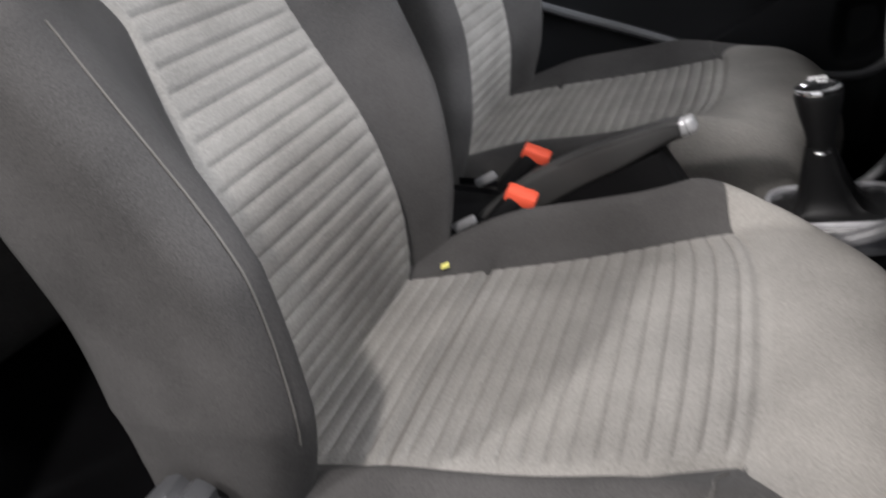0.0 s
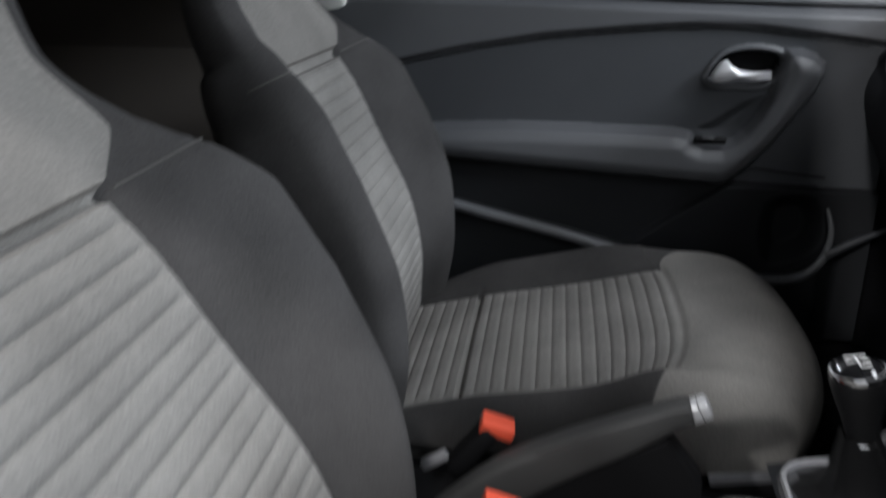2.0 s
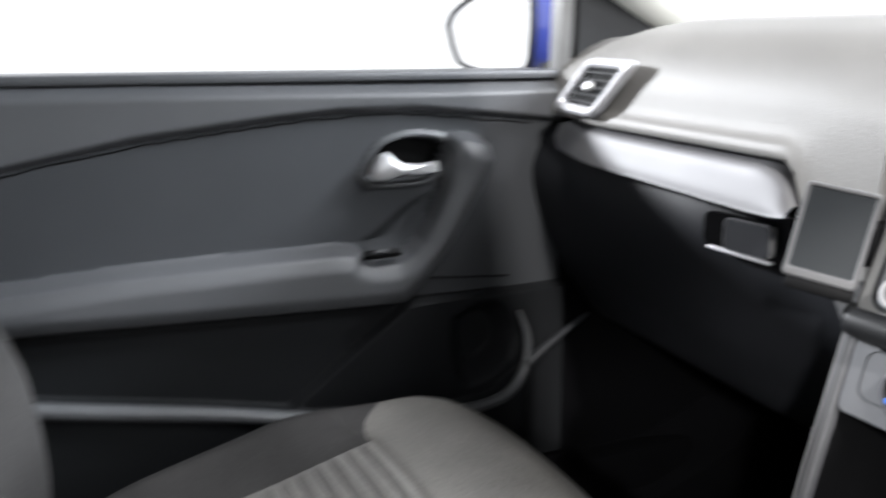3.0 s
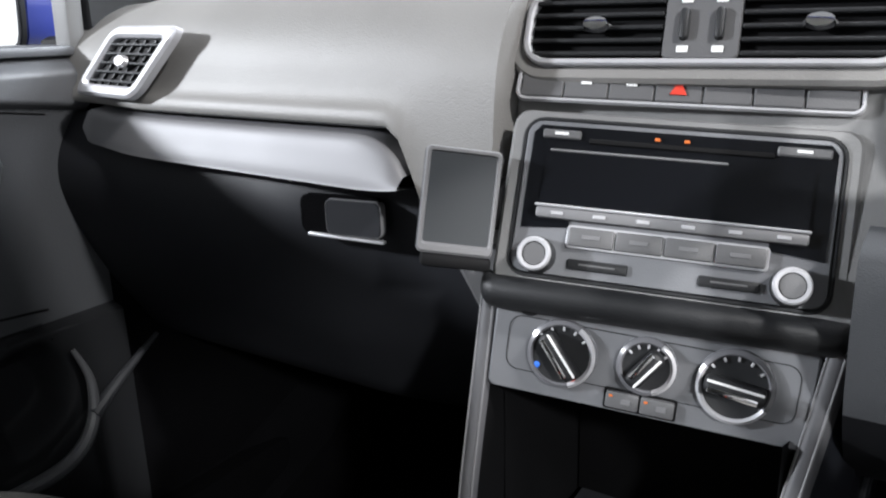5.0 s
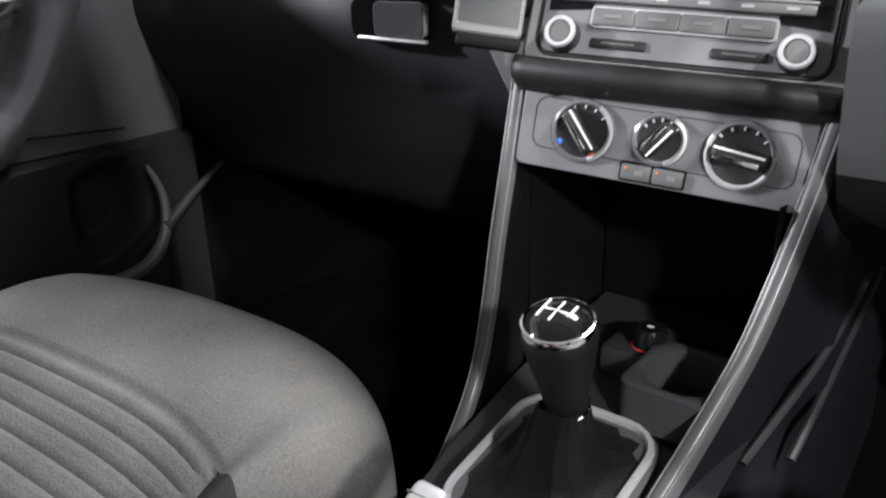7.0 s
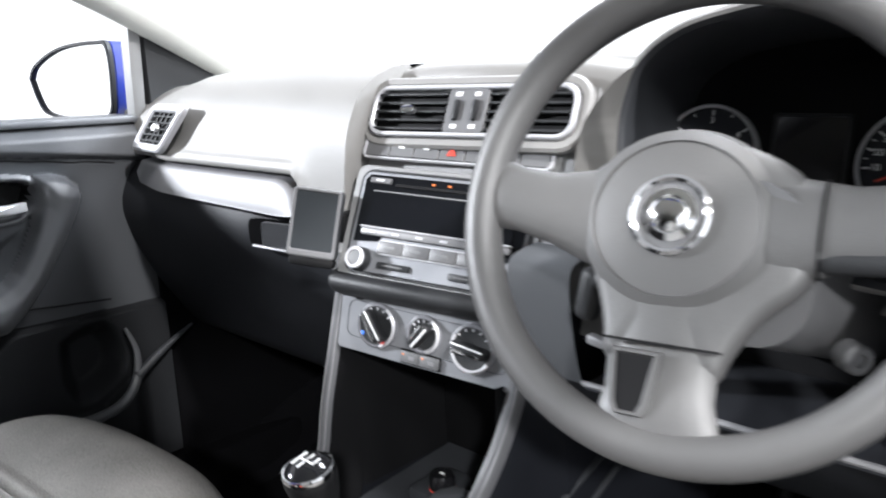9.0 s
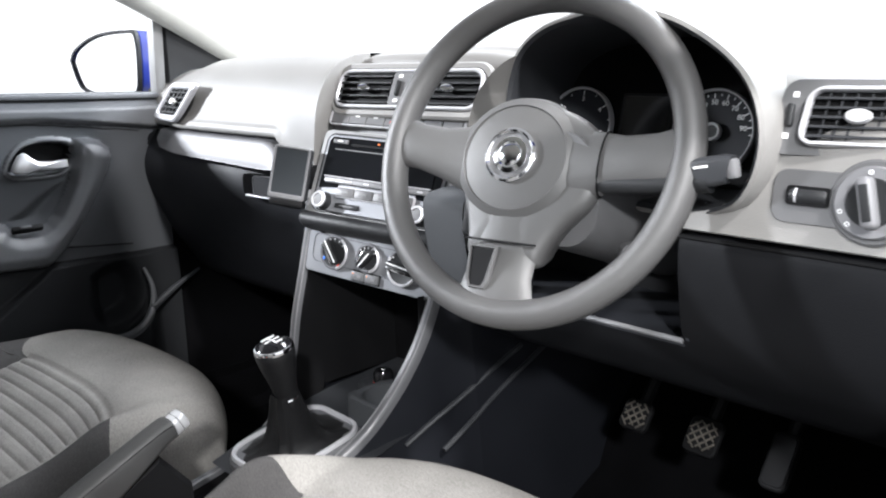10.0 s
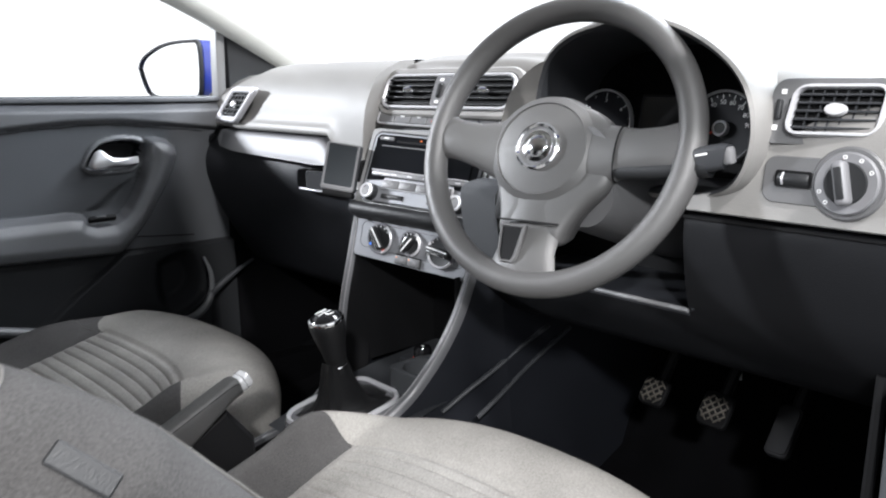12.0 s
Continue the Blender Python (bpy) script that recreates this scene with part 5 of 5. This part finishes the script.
part("rim", tube(ring, 0.0155, 16, closed=True, up=W.to_3x3() @ Vector((0, 0, 1))), M_RUBBER, wheel)
part("hub", lathe([(0.064, -0.045), (0.070, -0.02), (0.071, 0.002), (0.067, 0.014), (0.0575, 0.0205), (0.0565, 0.0188), (0.042, 0.022), (0, 0.024)], WH @ Matrix.Translation((-0.007, -0.006, 0)) @ Matrix.Diagonal((1.05, 0.98, 1, 1)), 48), M_HUB, wheel)


def spoke(pts, name="spoke"):
    """A padded spoke: rows of (centre x, y, half-width across, front z, thickness) from hub to rim."""
    rows = []
    for i, (x, y, hx, hy, z, th) in enumerate(pts):
        sunk = 1 - smooth01((math.hypot(x, y) - 0.075) / 0.085)
        c = Vector((x - 0.007 * sunk, y, z - 0.018 * sunk))
        a = Vector((hx, hy, 0))
        rows.append([W @ (c + a * math.cos(t) + Vector((0, 0, th)) * math.sin(t)) for t in np.linspace(0, 2 * math.pi, 17)[:-1]])
    return sheet(rows, closed=True, cap=True)


for s in (-1, 1):
    part("spoke", spoke([(s * 0.04, -0.006, 0, 0.048, -0.002, 0.020), (s * 0.075, -0.006, 0, 0.036, 0.003, 0.017), (s * 0.105, -0.003, 0, 0.028, 0.003, 0.015), (s * 0.135, 0.001, 0, 0.0255, 0.001, 0.013), (s * 0.162, 0.006, 0, 0.029, 0.0, 0.010)]), M_HUB, wheel)
    if s > 0:
        part("spoke_joint", tube([W @ Vector((s * 0.0885 - 0.006, -0.0045 + 0.0330 * math.cos(a), -0.0115 + 0.0162 * math.sin(a))) for a in np.linspace(-0.2, math.pi + 0.2, 15)], 0.0011, 6), M_BLACK, wheel)
outline = [(-0.085, 0.024), (-0.055, 0.043), (0.006, 0.058), (0.05, 0.048), (0.085, 0.024), (0.090, -0.030), (0.082, -0.050), (0.058, -0.070), (0.040, -0.100), (0.034, -0.122), (-0.048, -0.118), (-0.050, -0.09), (-0.060, -0.06), (-0.076, -0.026), (-0.085, -0.020)]
for _ in range(3):
    outline = [((1 - k) * p[0] + k * q[0], (1 - k) * p[1] + k * q[1]) for p, q in zip(outline, outline[1:] + outline[:1]) for k in (0.25, 0.75)]
part("airbag_body", sheet([[WH @ Vector((x * k, -0.02 + (y + 0.02) * k, z)) for x, y in outline] for z, k in ((-0.035, 0.86), (-0.015, 0.96), (0.000, 1.0), (0.008, 0.985), (0.0125, 0.94), (0.0145, 0.86), (0.0150, 0.5))], closed=True, cap=True), M_HUB, wheel, angle=60)
part("lower_spoke", spoke([(-0.004, -0.045, 0.062, 0, 0.000, 0.018), (-0.006, -0.075, 0.046, 0, 0.001, 0.015), (-0.007, -0.10, 0.040, 0, 0.001, 0.0135), (-0.007, -0.130, 0.039, 0, 0.0, 0.012), (-0.007, -0.150, 0.044, 0, -0.001, 0.0105), (-0.007, -0.166, 0.056, 0, -0.003, 0.009)]), M_HUB, wheel)
part("spoke_slot", prism([(-0.035, -0.105), (-0.009, -0.105), (-0.014, -0.138), (-0.017, -0.144), (-0.029, -0.144), (-0.032, -0.138)][::-1], 0.004, W @ Matrix.Translation((-0.002, 0, 0.0055))), M_BLACK, wheel, "dark slot in the lower spoke")
part("slot_rim", frame_ring([(-0.039, -0.101), (-0.004, -0.101), (-0.007, -0.140), (-0.012, -0.147), (-0.031, -0.147), (-0.036, -0.140)], [(-0.035, -0.105), (-0.009, -0.105), (-0.014, -0.138), (-0.017, -0.144), (-0.029, -0.144), (-0.032, -0.138)], 0.006, W @ Matrix.Translation((-0.002, 0, 0.0048))), M_HUB, wheel)
part("lower_joint", rbox((0.084, 0.0018, 0.003), W @ Matrix.Translation((-0.010, -0.0955, 0.0045)), 0), M_BLACK, wheel)
BD = WH @ Matrix.Translation((-0.008, -0.005, 0))
part("badge_ring", lathe([(0.0285, 0.022), (0.0290, 0.026), (0.0265, 0.0275), (0.0245, 0.026), (0.0240, 0.022)], BD, 40), M_CHROME, wheel, "chrome badge ring")
part("badge_disc", lathe([(0.0245, 0.0235), (0, 0.0245)], BD, 40), M_GREY, wheel)
part("badge_boss", lathe([(0.0200, 0.0238), (0.0192, 0.0258), (0.014, 0.0272), (0.0125, 0.0264), (0.0115, 0.0272), (0, 0.0280)], BD, 24), M_CHROME, wheel, "plain chrome badge centre")

column = thing("steering_column", "grey steering column shroud behind the wheel", "steering column", (0.36, 0.2, 0.9))
rows = []
for k in range(7):
    t = k / 6
    c = Vector((0.352, 0.195 + 0.20 * t, 0.935 - 0.065 * t))
    rows.append([c + Vector((x * (1 + 0.15 * t), 0, y * (1 + 0.1 * t))) for x, y in rounded(0.13, 0.12, 0.045, 6)])
part("shroud", sheet(rows, closed=True, cap=True), M_GREY, column, angle=50)
part("ignition_lock", lathe([(0.011, -0.01), (0.011, 0.004), (0.009, 0.006), (0.005, 0.006), (0.004, 0.004), (0, 0.004)], Matrix.Translation((0.437, 0.225, 0.872)) @ Euler((radians(90), 0, radians(50))).to_matrix().to_4x4(), 24), M_GREY, column, "grey ignition lock")

part("adjuster_arm", tube(spline([(0.300, 0.230, 0.880), (0.270, 0.215, 0.860), (0.252, 0.206, 0.849)], 4), 0.005, 8), M_BLACK, column)
part("adjuster_tip", rbox((0.026, 0.010, 0.009), pose(0.247, 0.204, 0.848, 0, 8, 0), 0.003), M_RAIL, column, "pale lever tip")

wiper = thing("wiper_stalk", "black control stalk on the inner side of the column", "control stalk", (0.28, 0.21, 0.92))
part("stalk_arm", tube(spline([(0.31, 0.205, 0.925), (0.268, 0.205, 0.912), (0.240, 0.205, 0.898)], 5), 0.009, 12), M_DARK, wiper)
part("stalk_tip", rbox((0.020, 0.018, 0.046), pose(0.236, 0.205, 0.888, 0, 12, 0), 0.007, 3), M_DARK, wiper)

stalk = thing("indicator_stalk", "black and grey control stalk beside the wheel", "control stalk", (0.47, 0.2, 0.95))
part("stalk_arm", tube(spline([(0.42, 0.195, 0.945), (0.47, 0.20, 0.949), (0.50, 0.205, 0.953), (0.530, 0.207, 0.957)], 5), [0.010] * 12 + [0.011] * 4, 12), M_DARK, stalk)
rows = []
for k, (x, z, th, tall) in enumerate(((0.488, 0.955, 0.008, 0.008), (0.500, 0.959, 0.009, 0.012), (0.516, 0.963, 0.0095, 0.0145), (0.538, 0.9675, 0.0095, 0.0145), (0.548, 0.969, 0.0085, 0.0125))):
    rows.append([Vector((x + 0.18 * b, 0.206 + a, z + b)) for a, b in rounded(2 * th, 2 * tall, 0.006, 4)])
part("stalk_paddle", sheet(rows, closed=True, cap=True), M_CUP, stalk, "dark flattened stalk end", angle=50)
part("end_button", rbox((0.010, 0.013, 0.018), pose(0.550, 0.206, 0.970, 0, -12, 0), 0.003, 2), M_RAIL, stalk, "grey push button in the stalk end")
part("stalk_mark", rbox((0.014, 0.0012, 0.0022), pose(0.524, 0.1962, 0.970, 0, -12, 0), 0.0004, 1), M_WHITE, stalk)

cluster = thing("instrument_cluster", "black instrument cluster with two chrome-ringed gauges under a hood", "instruments", (0.39, 0.35, 0.95))
CC = plane_pose(0.328, 0.424, 0.977, 2, 14)
GAUGES = ((-0.096, 0.0, ("1", "2", "3", "4", "5"), 104, -52, 140), (0.090, 0.0, ("10", "20", "30", "40", "50", "60", "70", "80", "90"), 95, -22, 115))
for x, yy, words, first, step, rest in GAUGES:
    GC = CC @ Matrix.Translation((x, yy, 0.004))
    g = part("gauge", lathe([(0.047, 0.0), (0.047, 0.003), (0, 0.003)], GC, 40), M_PANEL, cluster)
    part("gauge_ring", lathe([(0.0505, 0), (0.0505, 0.008), (0.0490, 0.010), (0.0470, 0.007)], GC, 48), M_SILVER, g, "chrome gauge ring")
    for k in range(len(words)):
        a = radians(first + step * k)
        R = GC @ Euler((0, 0, a)).to_matrix().to_4x4()
        part("gauge_tick", rbox((0.0014, 0.006, 0.0006), R @ Matrix.Translation((0, 0.0425, 0.0035)), 0.0002, 1), M_WHITE, g)
        part("gauge_tick", rbox((0.0010, 0.003, 0.0006), GC @ Euler((0, 0, a + radians(step / 2))).to_matrix().to_4x4() @ Matrix.Translation((0, 0.0438, 0.0035)), 0.0002, 1), M_WHITE, g)
        part("gauge_number", text_mesh(words[k], 0.0085, R @ Matrix.Translation((0, 0.0350, 0.0036)) @ Euler((0, 0, -a)).to_matrix().to_4x4()), M_WHITE, g, smooth=False)
    part("gauge_cap", lathe([(0.0105, 0.003), (0.0105, 0.010), (0.009, 0.011), (0.0075, 0.010), (0, 0.010)], GC, 24), M_RIM if x > 0 else M_GREY, g)
    part("cap_centre", lathe([(0.0075, 0.0095), (0.007, 0.0112), (0, 0.0115)], GC, 24), M_DARK, g)
    part("needle", rbox((0.0022, 0.030, 0.001), GC @ Euler((0, 0, radians(rest))).to_matrix().to_4x4() @ Matrix.Translation((0, 0.021, 0.0065)), 0.0003, 1), M_REDMARK, g, "red needle")
part("info_screen", prism(rounded(0.062, 0.080, 0.003, 5, -0.002, 0), 0.003, CC @ Matrix.Translation((0, 0.0, 0.004))), M_GLOSS, cluster)
part("screen_rim", frame_ring(rounded(0.070, 0.087, 0.004, 5, -0.002, 0), rounded(0.0625, 0.0805, 0.003, 5, -0.002, 0), 0.005, CC @ Matrix.Translation((0, 0.0, 0.003))), M_DARK, cluster)
# the hood's mouth: beside the centre stack it lies back, towards the door it comes forward
LIP = rounded_line([(0.193, 0.985), (0.196, 1.025), (0.213, 1.068), (0.250, 1.095), (0.302, 1.1085), (0.375, 1.1135), (0.455, 1.101), (0.520, 1.073), (0.558, 1.040), (0.572, 1.000), (0.565, 0.960), (0.540, 0.932), (0.48, 0.918), (0.38, 0.914), (0.28, 0.918), (0.215, 0.935)], 5)


def hood_ring(forward, grow, sink):
    """One ring of the hood, so far forward of its mouth, grown outwards and lowered."""
    out = []
    for x, z in LIP:
        ox, oz = x - 0.385, z - 1.0
        far = math.hypot(ox, oz)
        y = interp(x, [0.19, 0.30, 0.40, 0.50, 0.575], [0.312, 0.298, 0.266, 0.228, 0.203])
        out.append(Vector((x + grow * ox / far, y + forward * (0.42 - y), z + grow * oz / far - sink * max(oz, 0) / 0.11)))
    return out


part("hood", sheet([hood_ring(f, g, d) for f, g, d in ((0.0, 0.0, 0.0), (0.01, 0.004, 0.0), (0.06, 0.008, 0.0), (0.3, 0.010, 0.004), (0.7, 0.010, 0.014), (1.0, 0.006, 0.028))], closed=True), M_PAD, cluster, "grey soft hood over the gauges")
part("hood_lining", sheet([hood_ring(f, g, d) for f, g, d in ((0.0, 0.0, 0.0), (0.03, -0.005, 0.0), (0.25, -0.007, 0.004), (0.9, -0.004, 0.020), (1.3, -0.004, 0.022))], closed=True), M_CUP, cluster)
rim = [Vector((p.x, 0.4255 + 0.25 * (p.z - 0.977), p.z)) for p in hood_ring(1.0, -0.003, 0.021)]
centre = sum(rim, Vector()) / len(rim)
part("cluster_face", sheet([rim, [centre + (p - centre) * 0.03 for p in rim]], closed=True, cap=True), M_BLACK, cluster, smooth=False)

switch = thing("light_switch", "round light switch with a silver-edged knob beside a dimmer wheel", "light switch", (0.65, 0.23, 0.94))
LS = plane_pose(0.661, 0.227, 0.949, 0, 8)
part("plate", prism(rounded(0.098, 0.046, 0.012, 5, -0.034, -0.001), 0.003, LS, 0.001), M_GREY, switch)
part("dial_bed", lathe([(0.035, 0), (0.035, 0.003), (0.033, 0.005), (0, 0.005)], LS, 40), M_GREY, switch)
part("dial_face", lathe([(0.0295, 0.004), (0.0295, 0.008), (0.028, 0.010), (0, 0.010)], LS, 40), M_TRIM, switch)
part("dial_centre", lathe([(0.020, 0.0098), (0.019, 0.012), (0, 0.0125)], LS, 40), M_DARK, switch)
GR = LS @ Euler((0, 0, radians(14))).to_matrix().to_4x4()
knob = part("dial_grip", rbox((0.013, 0.042, 0.016), GR @ Matrix.Translation((0, 0, 0.018)), 0.005, 3), M_TRIM, switch, "silver-edged grip")
part("grip_face", rbox((0.007, 0.030, 0.002), GR @ Matrix.Translation((0, 0, 0.0258)), 0.0008, 2), M_DARK, knob)
for a in (8, -28, -62, 112, 140):
    R = LS @ Euler((0, 0, radians(a))).to_matrix().to_4x4()
    part("dial_symbol", frame_ring(rounded(0.0036, 0.0036, 0.001, 2, 0, 0.0245), rounded(0.0022, 0.0022, 0.0006, 2, 0, 0.0245), 0.0008, R @ Matrix.Translation((0, 0, 0.0098)), None, 0.0002), M_WHITE, switch)
part("dimmer_slot", prism(rounded(0.036, 0.0165, 0.003, 5, -0.052, 0), 0.003, LS @ Matrix.Translation((0, 0, 0.002))), M_BLACK, switch)
part("dimmer_wheel", lathe([(0.0072, -0.0155), (0.0082, -0.014), (0.0082, 0.014), (0.0072, 0.0155)], LS @ Matrix.Translation((-0.052, 0, -0.001)) @ Euler((0, radians(90), 0)).to_matrix().to_4x4(), 24), M_DARK, switch)
part("dimmer_edge", lathe([(0.0084, -0.0012), (0.0088, 0), (0.0084, 0.0012)], LS @ Matrix.Translation((-0.062, 0, -0.001)) @ Euler((0, radians(90), 0)).to_matrix().to_4x4(), 24), M_RIM, switch)

# ---- pedals ----
for x, y, z, w, h, lean in ((0.282, 0.497, 0.556, 0.044, 0.046, 40), (0.383, 0.507, 0.553, 0.048, 0.054, 40), (0.492, 0.503, 0.556, 0.035, 0.078, 40)):
    pedal = thing("pedal", "worn rubber-faced foot pedal under the dashboard", "pedal", (x, y, z), group="foot pedals")
    P = plane_pose(x, y, z, 0, lean)
    part("pad", prism(rounded(w, h, 0.010), 0.010, P @ Matrix.Translation((0, 0, -0.008)), 0.002), M_BLACK, pedal)
    if h > 0.07:
        # tread darker than worn rubber: footwell shade is in its colour
        part("tread", prism(rounded(w - 0.006, h - 0.008, 0.008), 0.004, P, 0.001), M_SHADED_MATT, pedal, "worn plain tread")
        part("arm", tube([(x, y + 0.015, z), (x + 0.004, y + 0.06, z + 0.06), (x + 0.004, y + 0.10, z + 0.16)], 0.009, 8), M_BLACK, pedal)
        continue
    cut = bmesh.new()
    for k in range(-2, 3):
        for a in (45, -45):
            half = (w / 2 - 0.004) * 1.1 - abs(k) * 0.006
            rbox((0.0019, 2 * half, 0.003), P @ Euler((0, 0, radians(a))).to_matrix().to_4x4() @ Matrix.Translation((k * 0.0095, 0, 0.003)), 0, bm=cut)
    part("tread", cut, M_PEDAL, pedal, "worn diamond tread", smooth=False)
    part("arm", tube([(x, y + 0.015, z), (x + 0.004, y + 0.06, z + 0.06), (x + 0.004, y + 0.10, z + 0.16)], 0.009, 8), M_BLACK, pedal)

tag = thing("fabric_tag", "small yellow fabric tag in the seat crease", "tag", (0.181, -0.345, 0.49))
part("tag_leaf", rbox((0.010, 0.011, 0.0025), pose(0.196, -0.333, 0.511, 24, 8, 20), 0.001, 1), M_YELLOW, tag)
label = thing("seat_label", "small dark sewn label on the seat flank", "label", (0.653, -0.466, 0.905))
along, out = Vector((0.0135, 0.0221, -0.0209)).normalized(), Vector((0.855, -0.02, 0.517)).normalized()
out = (out - along * out.dot(along)).normalized()
part("label_leaf", rbox((0.002, 0.030, 0.011), Matrix.Translation((0.6528, -0.4660, 0.9056)) @ Matrix((out, along, out.cross(along))).transposed().to_4x4(), 0.0008, 1), M_DARK, label)
